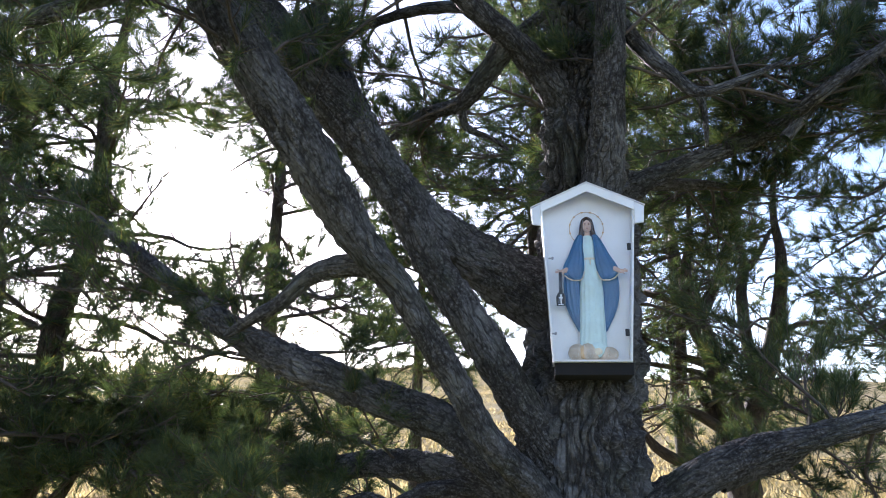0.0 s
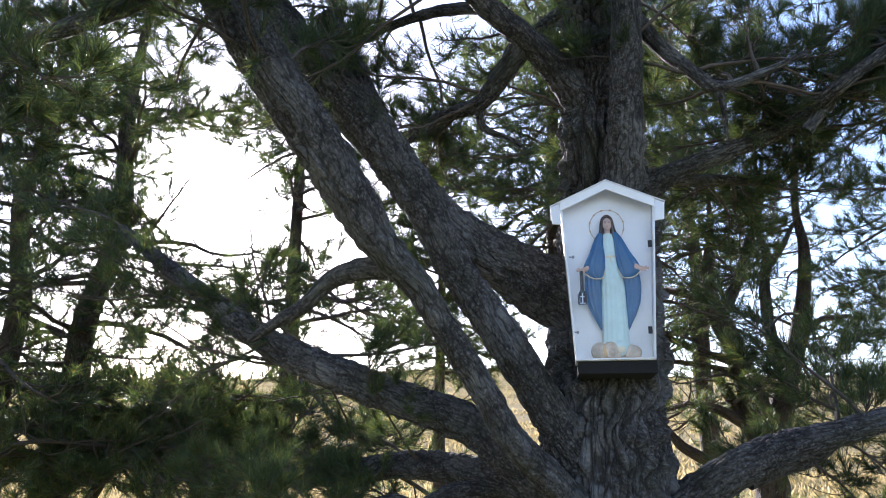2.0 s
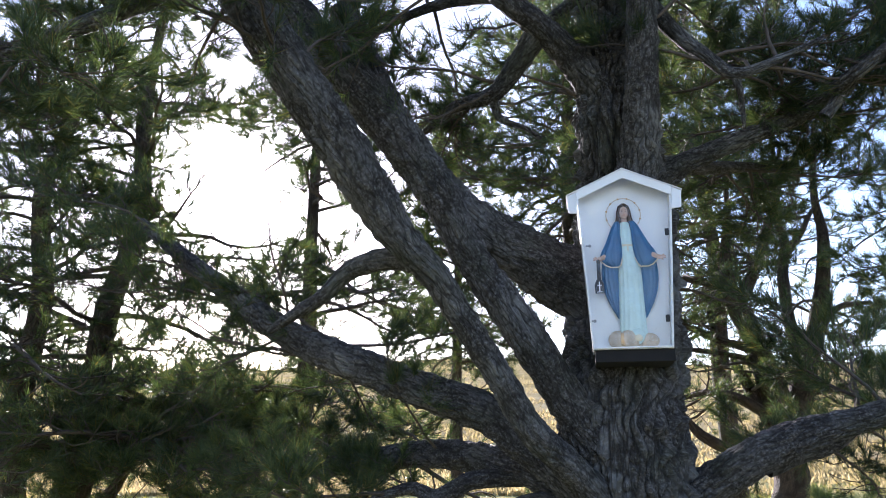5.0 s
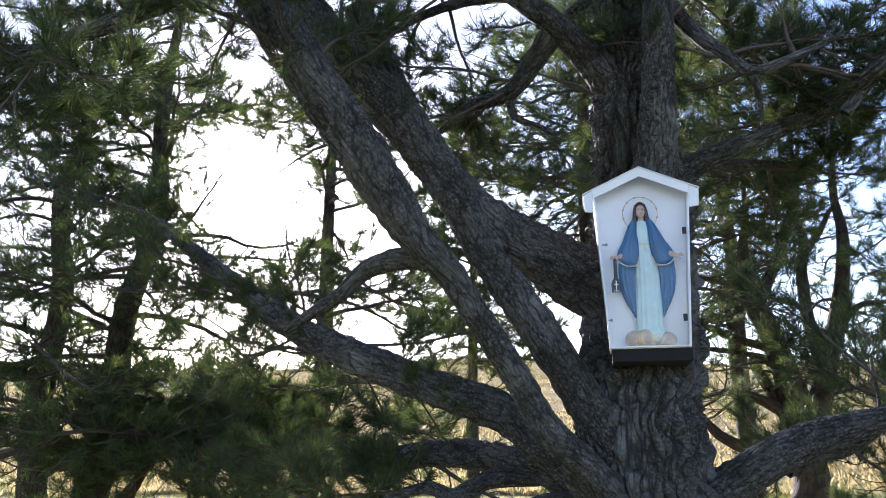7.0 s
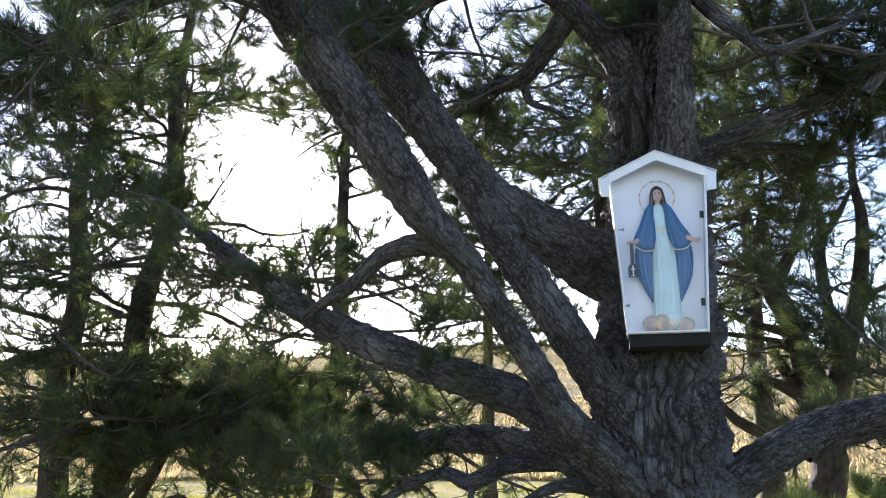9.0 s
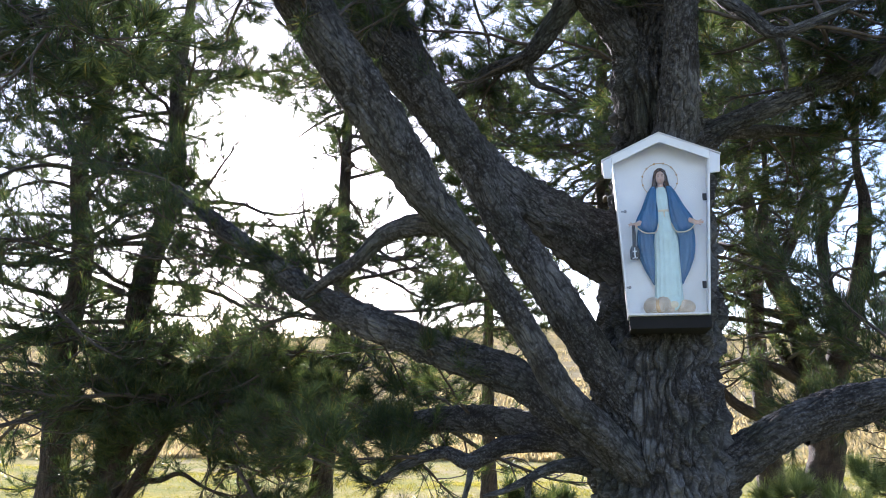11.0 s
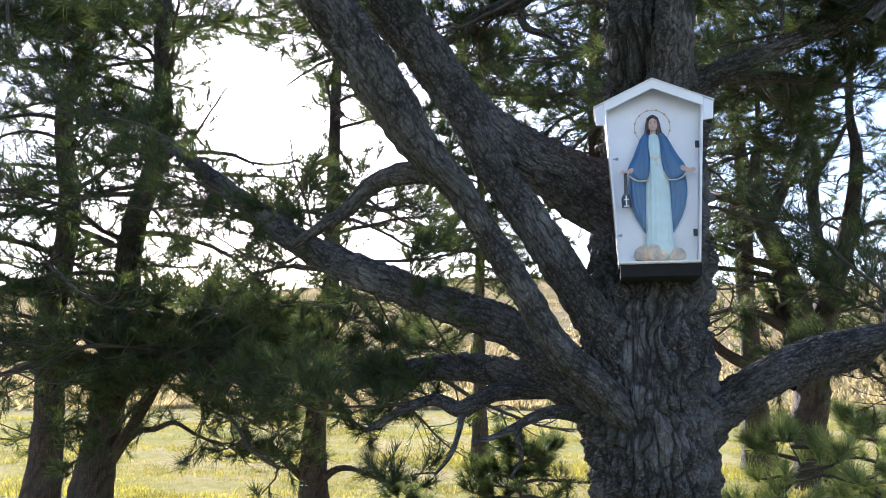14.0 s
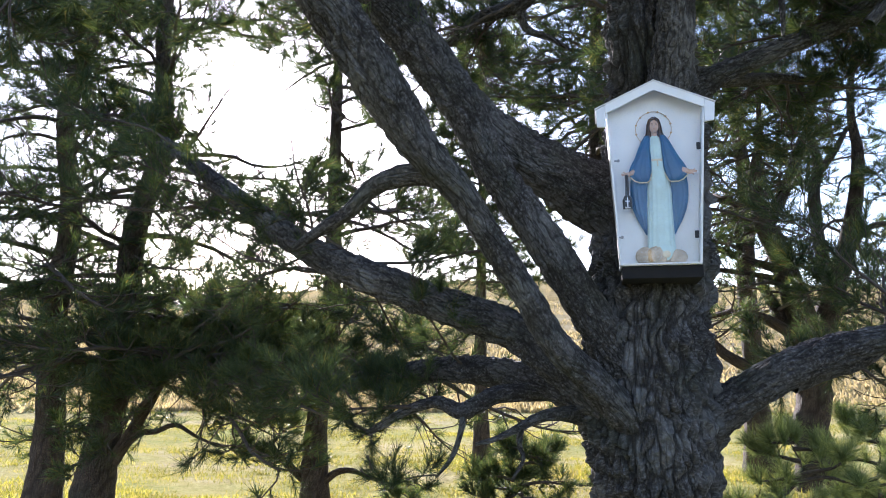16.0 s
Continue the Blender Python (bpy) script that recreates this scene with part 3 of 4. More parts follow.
def old_pine():
    tree = new("pine_tree")
    tagged(tree, "old many-limbed pine with dark fissured bark and spreading boughs", "tree")
    g = Growth(11, tree, NEEDLE, 34, 0.115, 0.0034, off_sun_sight_line, avoid=before_shrine)
    rng = g.rng
    for i, (kind, boughs, pts) in enumerate(WOOD):
        name = "trunk" if kind == "trunk" else "stem" if kind == "stem" else "dead_branch" if kind.startswith("dead") else "limb" if kind.startswith("limb") else "branch"
        big = pts[0][3]
        if name == "trunk":
            bark_tube(name, pts, BARK, 270, 0.012, 0.058, 1, tree, "thick grey-brown trunk with deep vertical bark fissures", lumps=[(0.62, 1.0, 0.10, 0.05), (1.05, 5.0, 0.12, 0.04), (1.3, 4.2, 0.09, 0.04), (0.9, 2.6, 0.1, 0.04)])
        else:
            bark_tube(name, pts, BARK, 90 if big > 0.09 else 28 if big > 0.03 else 10, 0.016 if big > 0.09 else 0.03, 0.019, i + 2, tree)
        if not boughs:
            continue
        s = spline(pts, 8)
        start = 0.45 if kind in ("limbE", "limbF", "limbG", "limbH") else 0.4
        if kind in ("limbA", "limbB", "limbD"):
            start = 0.86
        for b in range(boughs):
            f = start + (1 - start) * (b + rng.random()) / boughs
            k = min(int(f * (len(s) - 1)), len(s) - 2)
            t = s[k + 1, :3] - s[k, :3]
            t /= np.linalg.norm(t)
            way = t * rng.uniform(0.3, 1.0) + rng.normal(0, 0.6, 3) * np.array([1, 1, 0.7]) + np.array([0, 0.25, 0.1])
            if kind in ("limbH", "branchH", "limbG", "branchG", "branchM", "branchP"):
                way[1] = abs(way[1])
            if kind in ("limbH", "branchH", "branchM", "branchP"):
                way[2] = 0.8 * abs(way[2])
            if kind in ("limbF", "branchF"):
                way[2] = abs(way[2])
            ln = rng.uniform(0.7, 1.5) * (1.1 if kind in ("limbA", "limbE", "limbG", "limbH", "limbI") else 0.75)
            g.bough(s[k, :3], way, ln, min(0.012, s[k, 3] * 0.6), twigs=int(10 + ln * 7), droop=0.12, lace=0.72 if kind in ("limbI", "branchJ", "branchL", "branchK") else 0.3)
    return tree


old_pine()


# ---- other pines ----
def pine(label, height, radius, base, lean, first, reach, boughs, seed, keep=None, needles=26, width=0.0058, forks=(), mats=(None, None), twigs=17, size=0.14, lace=0.08, rise=(-0.12, 0.35), top=None):
    tree = new("pine_tree")
    tagged(tree, label, "tree", "pines on the meadow")
    tree.location = base
    base = np.array(base)
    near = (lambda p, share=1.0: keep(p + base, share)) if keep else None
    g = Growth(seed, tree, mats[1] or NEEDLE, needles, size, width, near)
    rng = g.rng
    lean = np.array([*lean, 0.0])
    pts = []
    for f in np.linspace(0, 1, 8):
        w = rng.normal(0, 0.05, 3) * (0.3 + f)
        flare = 1 + 0.35 * max(0, 1 - f * 9)
        tall = top or height
        pts.append((*(np.array([0, 0, f * tall - 0.12]) + lean * f * tall + w * np.array([1, 1, 0])), radius * flare * (1 - (0.25 if top else 0.85) * f)))
    bark_tube("trunk", pts, mats[0] or BARK_FAR, 26, 0.07, 0.02, seed, tree, "" if forks else "straight dark trunk")
    s = spline(pts, 10)
    for fork in forks:
        bark_tube("stem", [tuple(np.array(q)) for q in fork], mats[0] or BARK_FAR, 16, 0.07, 0.012, seed + 3, tree)
    lines = [] if top else [s]
    lines += [spline(f, 10) for f in forks if f[-1][2] > first]
    # low side stems end in sprays of their own
    for f in forks:
        if f[-1][2] <= first:
            tip, bend = np.array(f[-1][:3]), np.array(f[-2][:3])
            for k in range(3):
                way = (tip - bend) / np.linalg.norm(tip - bend) + rng.normal(0, 0.45, 3)
                g.bough(bend + (tip - bend) * k / 2, way, rng.uniform(0.35, 0.75), 0.008, twigs=8, droop=0.1, bare=0.1, lace=0.3)
    for b in range(boughs):
        s = lines[b % len(lines)] if b % 3 else lines[0]
        f = first / height + (0.96 - first / height) * (b + rng.random()) / boughs
        z = f * height
        k = int(np.argmin(np.abs(s[:, 2] - z)))
        az = b * 2.399 + rng.normal(0, 0.4)
        ln = reach * (1 - 0.7 * max(0, (f - 0.35) / 0.65)) * rng.uniform(0.6, 1.15)
        way = (math.cos(az), math.sin(az), rng.uniform(*rise))
        g.bough(s[k, :3], way, ln, 0.012 + 0.010 * ln, twigs=int(twigs * (0.6 + 0.4 * ln / reach)), droop=0.16, bare=0.18, lace=lace)
    return tree


DARK = "dark green pine with a straight trunk and drooping boughs"
stubs = [[(0.0, 0.0, 0.36, 0.055), (-0.2, -0.02, 0.52, 0.042), (-0.42, -0.05, 0.74, 0.036), (-0.46, -0.05, 0.82, 0.03), (-0.40, -0.05, 0.88, 0.012)],
         [(0.0, 0.0, 0.36, 0.055), (0.15, -0.05, 0.50, 0.04), (0.30, -0.08, 0.56, 0.032), (0.50, -0.1, 0.52, 0.02), (0.8, -0.15, 0.40, 0.008)],
         [(0.02, 0.0, 1.7, 0.04), (-0.4, -0.1, 1.85, 0.03), (-0.9, -0.15, 1.9, 0.024), (-1.4, -0.2, 2.05, 0.016)]]
pine(DARK, 7.5, 0.17, (-3.84, 7.5, 0.0), (0.02, 0.0), 1.6, 2.1, 64, 21, off_sun_sight_line, lace=0.14)
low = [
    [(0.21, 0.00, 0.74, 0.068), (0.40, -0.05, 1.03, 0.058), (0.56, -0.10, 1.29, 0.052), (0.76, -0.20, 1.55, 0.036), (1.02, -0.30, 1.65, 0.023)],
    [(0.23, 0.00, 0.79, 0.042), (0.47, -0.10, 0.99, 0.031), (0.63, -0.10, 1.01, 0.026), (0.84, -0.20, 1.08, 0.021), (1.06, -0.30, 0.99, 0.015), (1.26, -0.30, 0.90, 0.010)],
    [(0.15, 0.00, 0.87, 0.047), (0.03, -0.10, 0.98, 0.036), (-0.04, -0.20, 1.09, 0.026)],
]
pine(DARK, 7.0, 0.19, (-3.28, 7.3, 0.0), (0.09, 0.02), 1.5, 2.2, 62, 22, off_sun_sight_line, forks=low, lace=0.18)
pine(DARK, 7.0, 0.14, (-1.3, 8.1, 0.0), (0.03, 0.0), 1.65, 2.4, 70, 23, off_sun_sight_line, forks=stubs, lace=0.25)
forks = [
    [(0.08, 0.00, 1.82, 0.235), (-0.13, -0.07, 2.58, 0.171), (-0.33, -0.13, 3.15, 0.153), (-0.57, -0.20, 3.64, 0.122), (-0.64, -0.27, 4.17, 0.084), (-0.56, -0.33, 4.75, 0.046), (-0.59, -0.40, 5.81, 0.031)],
    [(-0.37, 0.00, 3.52, 0.086), (-0.02, 0.05, 4.21, 0.075), (0.17, 0.10, 4.68, 0.064), (0.41, 0.15, 5.19, 0.048), (0.45, 0.20, 6.15, 0.029)],
    [(0.16, 0.00, 1.82, 0.197), (0.43, -0.07, 2.66, 0.145), (0.62, -0.13, 3.26, 0.122), (0.75, -0.20, 3.95, 0.100), (0.78, -0.27, 4.49, 0.077), (0.70, -0.33, 5.10, 0.054), (0.80, -0.40, 6.14, 0.031)],
    [(0.43, 0.00, 2.59, 0.104), (0.32, 0.04, 3.29, 0.086), (0.32, 0.08, 4.02, 0.079), (0.42, 0.12, 4.43, 0.072), (0.35, 0.16, 5.03, 0.048), (0.56, 0.20, 5.98, 0.029)],
    [(0.29, 0.05, 4.16, 0.055), (0.65, 0.10, 4.59, 0.048), (0.93, 0.20, 5.00, 0.028)],
    [(-0.11, 0.00, 1.90, 0.099), (-0.33, 0.07, 2.40, 0.081), (-0.46, 0.13, 2.69, 0.066), (-0.48, 0.20, 2.80, 0.039)],
    [(-0.17, 0.00, 2.05, 0.084), (-0.63, -0.13, 2.26, 0.068), (-1.09, -0.27, 2.31, 0.048), (-1.52, -0.40, 2.21, 0.026)],
    [(-0.05, 0.00, 1.60, 0.098), (-0.60, 0.05, 1.56, 0.083), (-0.99, 0.10, 1.74, 0.076), (-1.18, 0.15, 1.94, 0.054), (-1.32, 0.20, 2.18, 0.027)],
    [(-0.19, -0.05, 2.89, 0.077), (-0.66, 0.07, 3.04, 0.054), (-0.97, 0.13, 3.19, 0.047), (-1.30, 0.20, 3.36, 0.028)],
    [(-0.74, 0.05, 3.07, 0.054), (-0.77, 0.10, 3.42, 0.051), (-0.75, 0.20, 3.84, 0.028)],
    [(-0.49, -0.15, 3.70, 0.055), (-0.88, -0.13, 3.81, 0.046), (-1.31, -0.27, 3.84, 0.038), (-1.55, -0.40, 3.69, 0.023)],
    [(0.68, -0.10, 3.21, 0.058), (1.07, 0.10, 3.52, 0.047), (1.61, 0.20, 3.62, 0.028)],
    [(-0.16, -0.05, 2.74, 0.046), (-0.63, 0.07, 2.86, 0.039), (-1.07, 0.13, 2.93, 0.035), (-1.39, 0.20, 2.97, 0.024)],
]
pine("many-stemmed dark pine forking low above the meadow", 6.2, 0.27, (4.86, 10.3, 0.0), (0.02, 0.0), 2.1, 1.9, 78, 24, forks=forks, needles=16, twigs=11, lace=0.35, rise=(-0.08, 0.12), top=2.1)
# a screen of further pines
pine("tall bushy pine with dark heavy boughs on the meadow", 10.5, 0.20, (6.35, 8.2, 0.0), (0.02, 0.0), 1.5, 2.2, 92, 25)
tall = pine("tall bushy pine behind the old trunk", 11.0, 0.20, (2.55, 8.9, 0.0), (0.0, 0.0), 4.6, 2.7, 84, 28, off_sun_sight_line, lace=0.15)
copy_thing(tall, pose(2.35, 11.2, 0.0, 0, 0, 130))
copy_thing(tall, pose(5.0, 12.4, 0.0, 0, 0, 215))
pine("slender pine on the meadow behind the leaning limbs", 7.4, 0.13, (0.6, 12.2, 0.0), (0.0, 0.0), 2.9, 2.0, 70, 33, off_sun_sight_line, lace=0.25)
young = pine("young bright green pine growing beside the old trunk", 1.25, 0.022, (2.2, 4.9, 0.0), (0.0, 0.0), 0.4, 0.62, 22, 27, needles=36, width=0.0036, mats=(TWIG, FRESH), twigs=5, size=0.13)
copy_thing(young, pose(3.5, 6.4, 0.0, 0, 0, 80))
pine("low bushy young pine on the meadow behind the limbs", 1.0, 0.025, (0.75, 7.2, 0.0), (0.0, 0.0), 0.2, 0.75, 20, 31, needles=26, width=0.005, mats=(TWIG, NEEDLE), twigs=9, size=0.12)


# ---- the shrine ----
def slab(bm, outline, y0, y1):
    """A flat piece from an outline in x, z between two depths."""
    a = [bm.verts.new((x, y0, z)) for x, z in outline]
    b = [bm.verts.new((x, y1, z)) for x, z in outline]
    bm.faces.new(a)
    bm.faces.new(b[::-1])
    for i in range(len(a)):
        j = (i + 1) % len(a)
        bm.faces.new((a[i], b[i], b[j], a[j]))


def box(x0, x1, y0, y1, z0, z1, bevel=0.002):
    bm = bmesh.new()
    slab(bm, [(x0, z0), (x1, z0), (x1, z1), (x0, z1)], y0, y1)
    bmesh.ops.bevel(bm, geom=list(bm.edges), offset=bevel, segments=2, affect="EDGES", profile=0.5)
    return bm


def piece(outline, y0, y1, bevel=0.0015):
    bm = bmesh.new()
    slab(bm, outline, y0, y1)
    bmesh.ops.bevel(bm, geom=list(bm.edges), offset=bevel, segments=2, affect="EDGES", profile=0.5)
    return bm


SHRINE = pose(1.06, 3.67, 2.09, 0, 0, -12)


def shrine():
    s = new("tree_shrine")
    tagged(s, "white gabled shrine box with clear front, fixed to the trunk", "shrine")
    w0, w1, h, ridge, d = 0.193, 0.240, 0.812, 0.932, 0.21
    t = 0.010
    part("back_panel", piece([(-w0, 0), (w0, 0), (w1, h), (0, ridge), (-w1, h)], 0.076, 0.086), WHITE, s)
    for m in (-1, 1):
        o = [(m * w0, 0.0), (m * (w0 - t), 0.0), (m * (w1 - t), h), (m * w1, h)]
        part("side_panel", piece(o if m < 0 else o[::-1], 0.0, d - t - 0.001), WHITE, s)
    part("floor_board", box(-w0 + t + 0.001, w0 - t - 0.001, 0.0, d - t - 0.001, 0.0, t), WHITE, s)
    # clear door over the whole gabled front
    g = 0.004
    door = part("front_door", piece([(-w0, 0.004), (w0, 0.004), (w1, h - g), (0, ridge - g), (-w1, h - g)], -0.007, -0.003, 0.0008), GLASS, s, "clear acrylic door reflecting the sky")
    door.visible_shadow = False
    def strip(x0, z0, x1, z1, w):
        n = Vector((z1 - z0, -(x1 - x0))).normalized() * w
        return [(x0, z0), (x1, z1), (x1 + n.x, z1 + n.y), (x0 + n.x, z0 + n.y)]
    for o in (strip(w0, 0.004, -w0, 0.004, 0.007), strip(-w0, 0.006, -w1, h - 0.01, 0.007), strip(w1, h - 0.01, w0, 0.006, 0.004)):
        part("edge_trim", piece(o, -0.0125, -0.0075, 0.0008), WHITE, door)
    for z, x in ((0.145, 0.174), (0.585, 0.202)):
        hinge = part("hinge", box(x - 0.010, x + 0.010, -0.013, -0.0075, z - 0.018, z + 0.018, 0.0015), BLACK, door, "small black hinge plate")
        for dz in (-0.010, 0.010):
            part("hinge_screw", box(x - 0.003, x + 0.003, -0.0145, -0.0132, z + dz - 0.003, z + dz + 0.003, 0.0006), BLACK, hinge)
    for z, x in ((0.142, -0.178), (0.53, -0.184)):
        bm = bmesh.new()
        bmesh.ops.create_cone(bm, cap_ends=True, segments=14, radius1=0.0075, radius2=0.0065, depth=0.010, matrix=pose(x, -0.0125, z, 90))
        knob = part("latch_screw", bm, STEEL, door, "small zinc fastening screw")
        part("latch_tab", box(x - 0.021, x - 0.004, -0.0105, -0.0078, z - 0.004, z + 0.004, 0.0008), STEEL, knob)
    # two thin roof slopes with eave boards flush with the front
    e = 0.293
    fall = (ridge - h + 0.012) / e
    for m in (-1, 1):
        o = [(0, ridge + 0.004), (m * e, ridge + 0.004 - fall * e), (m * e, ridge + 0.009 - fall * e), (0, ridge + 0.010)]
        part("roof_slope", piece(o if m > 0 else o[::-1], -0.016, d + 0.02, 0.0015), ROOF_WHITE, s)
        o = [(m * (w1 + 0.002), ridge + 0.001 - fall * w1), (m * (e - 0.004), ridge + 0.001 - fall * e), (m * (e - 0.010), h - 0.098), (m * (w1 - 0.004), h - 0.104)]
        part("eave_board", piece(o if m < 0 else o[::-1], -0.010, 0.004, 0.002), ROOF_WHITE, s)
        # added strip across the door top, flush under the slope, hides its shaded underside
        o = [(0, ridge + 0.003), (m * w1, ridge + 0.003 - fall * w1), (m * w1, ridge - 0.044 - fall * w1), (0, ridge - 0.044)]
        part("added_gable_cover", piece(o if m > 0 else o[::-1], -0.0115, -0.0075, 0.0003), WHITE, s)
    part("base_board", box(-w0 + 0.008, w0 + 0.006, 0.012, d + 0.14, -0.062, -0.002, 0.003), DARKWOOD, s, "dark wooden ledge under the box")
    s.matrix_world = SHRINE
    return s


def statue():
    """One mesh: plinth, robe, mantle, open arms, head and ring."""
    bm = bmesh.new()
    mats = [ROBE, BLUE, SKIN, HAIR, STONE, GOLD, CREAM, LIPS]

    def loft(rows, slot, sides=40, start=0.0, end=2 * math.pi, folds=0, amp=0.0):
        closed = end - start > 6.2
        rings = []
        for k, (cx, cy, z, rx, ry) in enumerate(rows):
            ring = []
            for j in range(sides if closed else sides + 1):
                a = start + (end - start) * j / sides
                w = 1 - amp * 2.4 * (1 - abs(math.sin(folds * a / 2 + 0.6 * math.sin(z * 17)))) ** 2
                ring.append(bm.verts.new((cx + rx * w * math.sin(a), cy - ry * w * math.cos(a), z)))
            rings.append(ring)
        for a, b in zip(rings, rings[1:]):
            for j in range(len(a) if closed else len(a) - 1):
                k = (j + 1) % len(a)
                f = bm.faces.new((a[j], a[k], b[k], b[j]))
                f.material_index, f.smooth = slot, True
        return rings

    def ball(x, y, z, rx, ry, rz, slot):
        r = bmesh.ops.create_icosphere(bm, subdivisions=3, radius=1, matrix=Matrix.Translation((x, y, z)) @ Matrix.Diagonal((rx, ry, rz, 1)))
        for v in r["verts"]:
            for f in v.link_faces:
                f.material_index, f.smooth = slot, True

    def rod(a, b, r0, r1, slot, sides=12):
        a, b = Vector(a), Vector(b)
        m = Matrix.Translation((a + b) / 2) @ (b - a).to_track_quat("Z", "Y").to_matrix().to_4x4()
        r = bmesh.ops.create_cone(bm, cap_ends=True, segments=sides, radius1=r0, radius2=r1, depth=(b - a).length, matrix=m)
        for v in r["verts"]:
            for f in v.link_faces:
                f.material_index, f.smooth = slot, True

    # plinth of rounded rocks and a globe
    for x, y, rx, rz in ((-0.075, -0.01, 0.045, 0.042), (-0.02, -0.02, 0.05, 0.045), (0.07, 0.0, 0.045, 0.035), (0.03, 0.03, 0.06, 0.04), (-0.045, 0.03, 0.05, 0.035)):
        ball(x, y, rz * 0.85, rx, 0.045, rz, 4)
    ball(0.012, -0.02, 0.052, 0.042, 0.038, 0.040, 0)
    ball(-0.048, -0.040, 0.036, 0.026, 0.016, 0.030, 5)
    ball(0.018, -0.055, 0.040, 0.020, 0.008, 0.016, 6)
    # robe: falls in folds from a high waist
    loft([(0, 0, 0.045, 0.066, 0.048), (0, 0, 0.10, 0.062, 0.046), (0, 0, 0.22, 0.058, 0.042), (0, 0, 0.33, 0.055, 0.038), (0, 0, 0.42, 0.046, 0.034), (-0.006, 0, 0.475, 0.034, 0.030),
          (-0.008, 0, 0.50, 0.036, 0.032), (-0.010, 0, 0.545, 0.040, 0.034), (-0.011, 0, 0.575, 0.030, 0.026), (-0.012, 0, 0.59, 0.016, 0.016)], 0, 72, folds=15, amp=0.06)
    # the lower mantle hangs behind the robe on both sides, drawn in towards the knees
    for m in (-1, 1):
        loft([(m * 0.060, 0.022, 0.135, 0.006, 0.008), (m * 0.066, 0.020, 0.165, 0.016, 0.018), (m * 0.074, 0.018, 0.205, 0.030, 0.026), (m * 0.084, 0.016, 0.255, 0.040, 0.030), (m * 0.089, 0.014, 0.310, 0.044, 0.032),
              (m * 0.090, 0.012, 0.360, 0.043, 0.032), (m * 0.086, 0.010, 0.410, 0.040, 0.030), (m * 0.070, 0.008, 0.460, 0.040, 0.028)], 1, 60, folds=13, amp=0.11)
    # the cape over the shoulders ends in a round lobe before each forearm, with a cream hem
    for m in (-1, 1):
        cape = [(m * 0.034 - 0.011, -0.004, 0.592, 0.014, 0.026), (m * 0.044 - 0.010, -0.010, 0.565, 0.022, 0.034), (m * 0.053 - 0.009, -0.016, 0.530, 0.029, 0.036), (m * 0.062 - 0.007, -0.022, 0.490, 0.038, 0.036),
                (m * 0.075 - 0.005, -0.028, 0.450, 0.049, 0.034), (m * 0.083 - 0.003, -0.032, 0.420, 0.054, 0.030), (m * 0.082 - 0.002, -0.034, 0.398, 0.047, 0.027), (m * 0.076, -0.034, 0.380, 0.033, 0.022), (m * 0.070, -0.032, 0.371, 0.016, 0.012)]
        loft(cape, 1, 56, folds=9, amp=0.075)
        hem = [(m * 0.083 - 0.003, -0.033, 0.412, 0.0535, 0.030), (m * 0.082 - 0.002, -0.035, 0.398, 0.0485, 0.029), (m * 0.076, -0.036, 0.379, 0.035, 0.024), (m * 0.070, -0.034, 0.369, 0.018, 0.014)]
        for a, b in zip(hem, hem[1:]):
            for side in (-1, 1):
                rod((a[0] + side * a[3], a[1] - 0.012, a[2]), (b[0] + side * b[3], b[1] - 0.018, b[2]), 0.003, 0.003, 6, 8)
        rod((m * 0.070 - 0.018, -0.050, 0.369), (m * 0.070 + 0.018, -0.050, 0.369), 0.003, 0.003, 6, 8)
        rod((m * 0.105, -0.045, 0.424), (m * 0.134, -0.050, 0.412), 0.014, 0.010, 2)
        ball(m * 0.140, -0.051, 0.410, 0.014, 0.008, 0.011, 2)
        for k, (dx, dz) in enumerate(((0.020, 0.012), (0.028, 0.004), (0.027, -0.004), (0.014, -0.014))):
            rod((m * 0.143, -0.051, 0.410), (m * (0.143 + dx), -0.055, 0.410 + dz), 0.0045, 0.0028, 2, 8)
    # veil over the crown and down to the shoulders
    loft([(-0.010, 0.004, 0.575, 0.050, 0.040), (-0.011, 0.007, 0.61, 0.039, 0.036), (-0.012, 0.008, 0.645, 0.034, 0.036), (-0.012, 0.008, 0.672, 0.026, 0.030), (-0.012, 0.010, 0.687, 0.006, 0.008)], 3, 40, radians(80), radians(280), folds=13, amp=0.03)
    # sash, neck, head and hair
    loft([(-0.006, 0, 0.470, 0.0365, 0.0325), (-0.006, 0, 0.480, 0.0365, 0.0325)], 6, 40)
    rod((-0.004, -0.031, 0.472), (-0.002, -0.037, 0.445), 0.004, 0.003, 6, 8)
    rod((-0.012, 0, 0.57), (-0.012, -0.004, 0.61), 0.014, 0.013, 2)
    ball(-0.012, -0.018, 0.634, 0.0215, 0.026, 0.031, 2)
    ball(-0.012, -0.044, 0.630, 0.0032, 0.005, 0.007, 2)
    for m in (-1, 1):
        ball(-0.012 + m * 0.0085, -0.0415, 0.6385, 0.0042, 0.002, 0.0022, 3)
        ball(-0.012 + m * 0.0085, -0.0405, 0.6455, 0.0058, 0.002, 0.0012, 3)
    ball(-0.012, -0.0415, 0.6195, 0.0058, 0.003, 0.0018, 7)
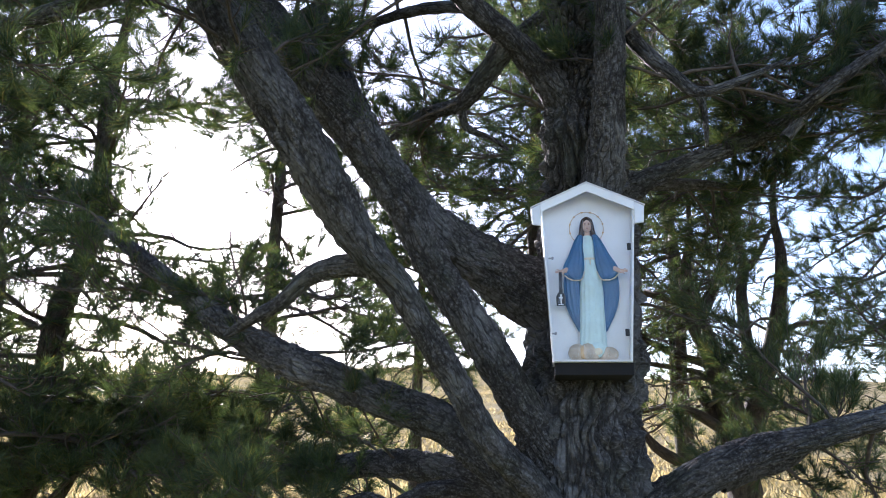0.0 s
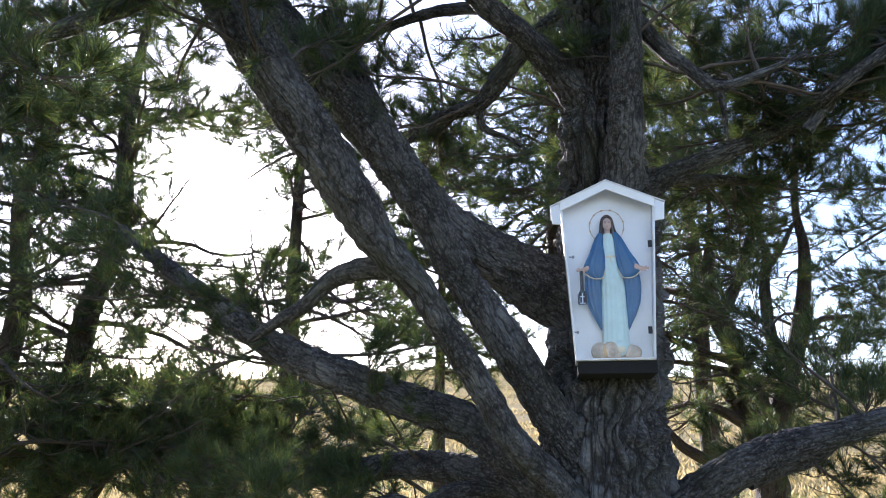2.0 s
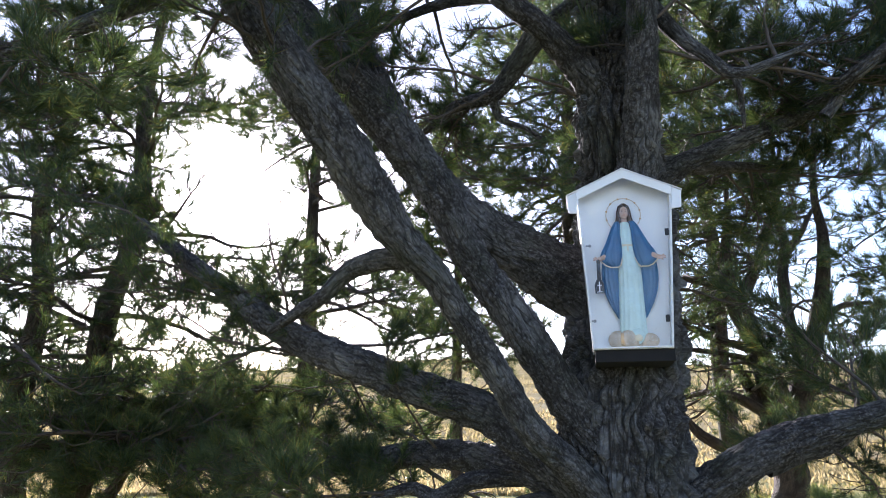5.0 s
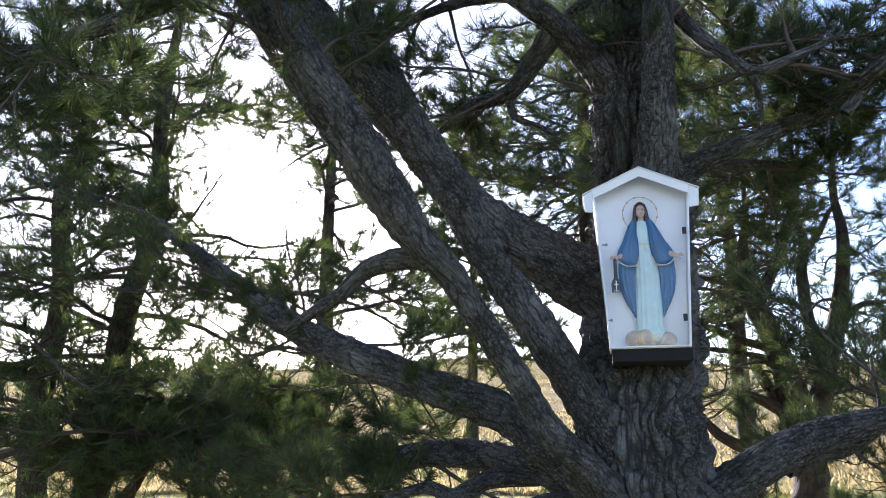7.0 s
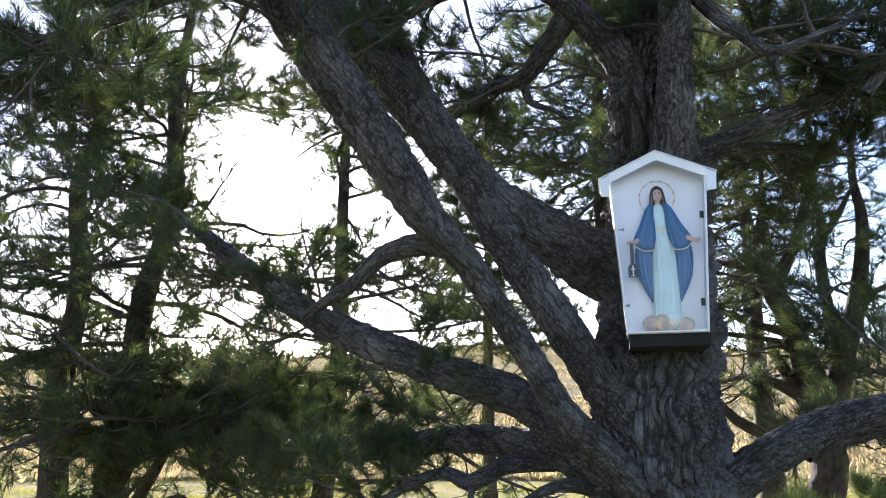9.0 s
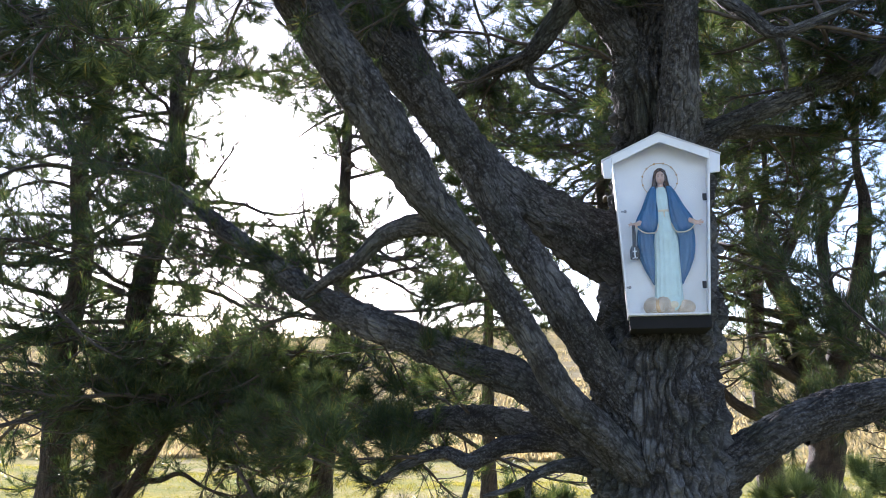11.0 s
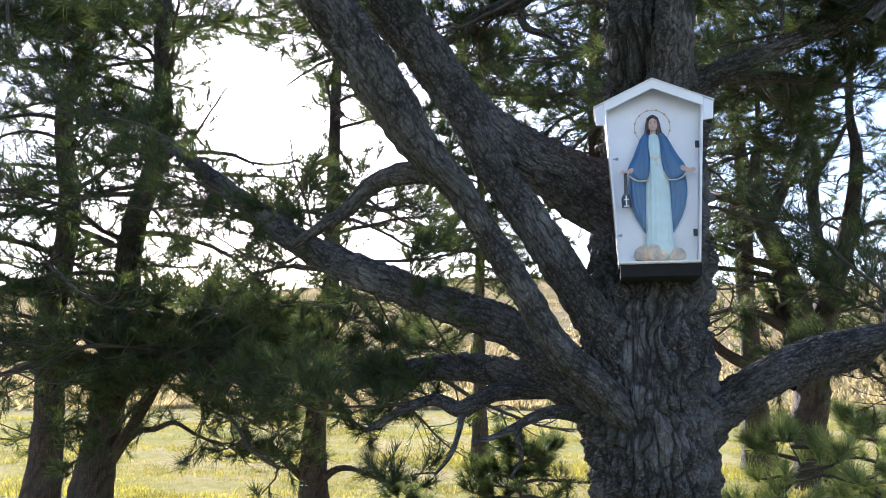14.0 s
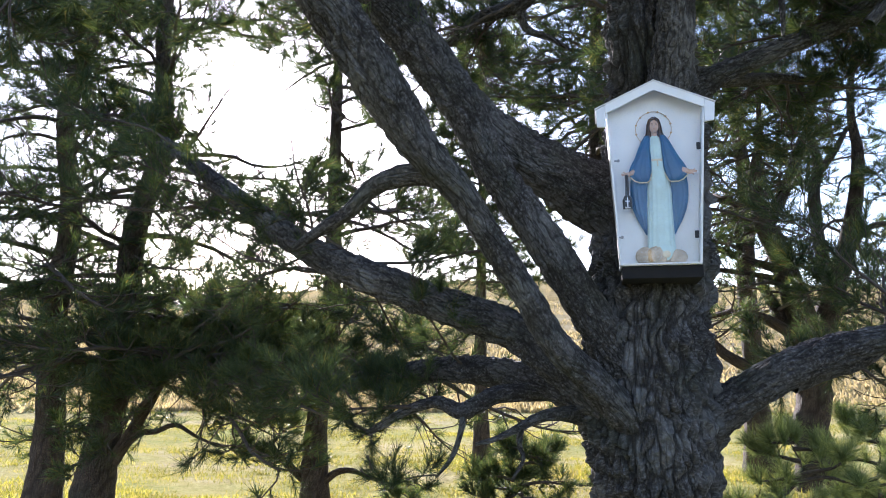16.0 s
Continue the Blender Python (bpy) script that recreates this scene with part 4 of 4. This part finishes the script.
    loft([(-0.012, -0.002, 0.565, 0.036, 0.030), (-0.012, -0.004, 0.60, 0.033, 0.031), (-0.012, -0.004, 0.645, 0.029, 0.034), (-0.012, -0.006, 0.668, 0.021, 0.028), (-0.012, -0.006, 0.680, 0.006, 0.008)], 3, 40, radians(40), radians(320), folds=15, amp=0.04)
    # ring of small stars behind the head
    r = 0.083
    for k in range(40):
        a, b = 2 * math.pi * k / 40, 2 * math.pi * (k + 1) / 40
        rod((r * math.sin(a) - 0.012, 0.055, 0.635 + r * math.cos(a)), (r * math.sin(b) - 0.012, 0.055, 0.635 + r * math.cos(b)), 0.0014, 0.0014, 5, 6)
    for k in range(12):
        a = 2 * math.pi * (k + 0.5) / 12
        ball(r * math.sin(a) - 0.012, 0.054, 0.635 + r * math.cos(a), 0.005, 0.003, 0.005, 5)
    me = bpy.data.meshes.new("statue")
    bm.to_mesh(me)
    bm.free()
    for m in mats:
        me.materials.append(m)
    ob = new("statue", me)
    ob.matrix_world = SHRINE @ pose(0.010, 0.038, 0.0105) @ Matrix.Diagonal((1.06, 0.6, 1.10, 1))
    tagged(ob, "painted statue with blue mantle and pale robe, arms open", "statue")


def lantern():
    """The small dark pendant with a white cross that hangs from one hand."""
    s = new("pendant")
    tagged(s, "small dark pendant with white cross hanging in the shrine", "pendant")
    part("pendant_body", piece([(-0.022, -0.05), (0.022, -0.05), (0.024, -0.005), (0.014, 0.018), (-0.014, 0.018), (-0.024, -0.005)], -0.008, 0.008, 0.003), BLACK, s)
    part("strap", piece([(-0.010, 0.016), (0.010, 0.016), (0.008, 0.125), (-0.008, 0.125)], -0.004, 0.004, 0.002), BLACK, s)
    part("cross_upright", box(-0.0028, 0.0028, -0.0115, -0.0085, -0.042, 0.008, 0.0008), WHITE, s)
    part("cross_arm", box(-0.011, 0.011, -0.0135, -0.0118, -0.014, -0.009, 0.0007), WHITE, s)
    part("cross_foot", box(-0.013, 0.013, -0.0115, -0.0085, -0.047, -0.043, 0.0007), WHITE, s)
    s.matrix_world = SHRINE @ pose(-0.146, 0.006, 0.335)


shrine()
statue()
lantern()
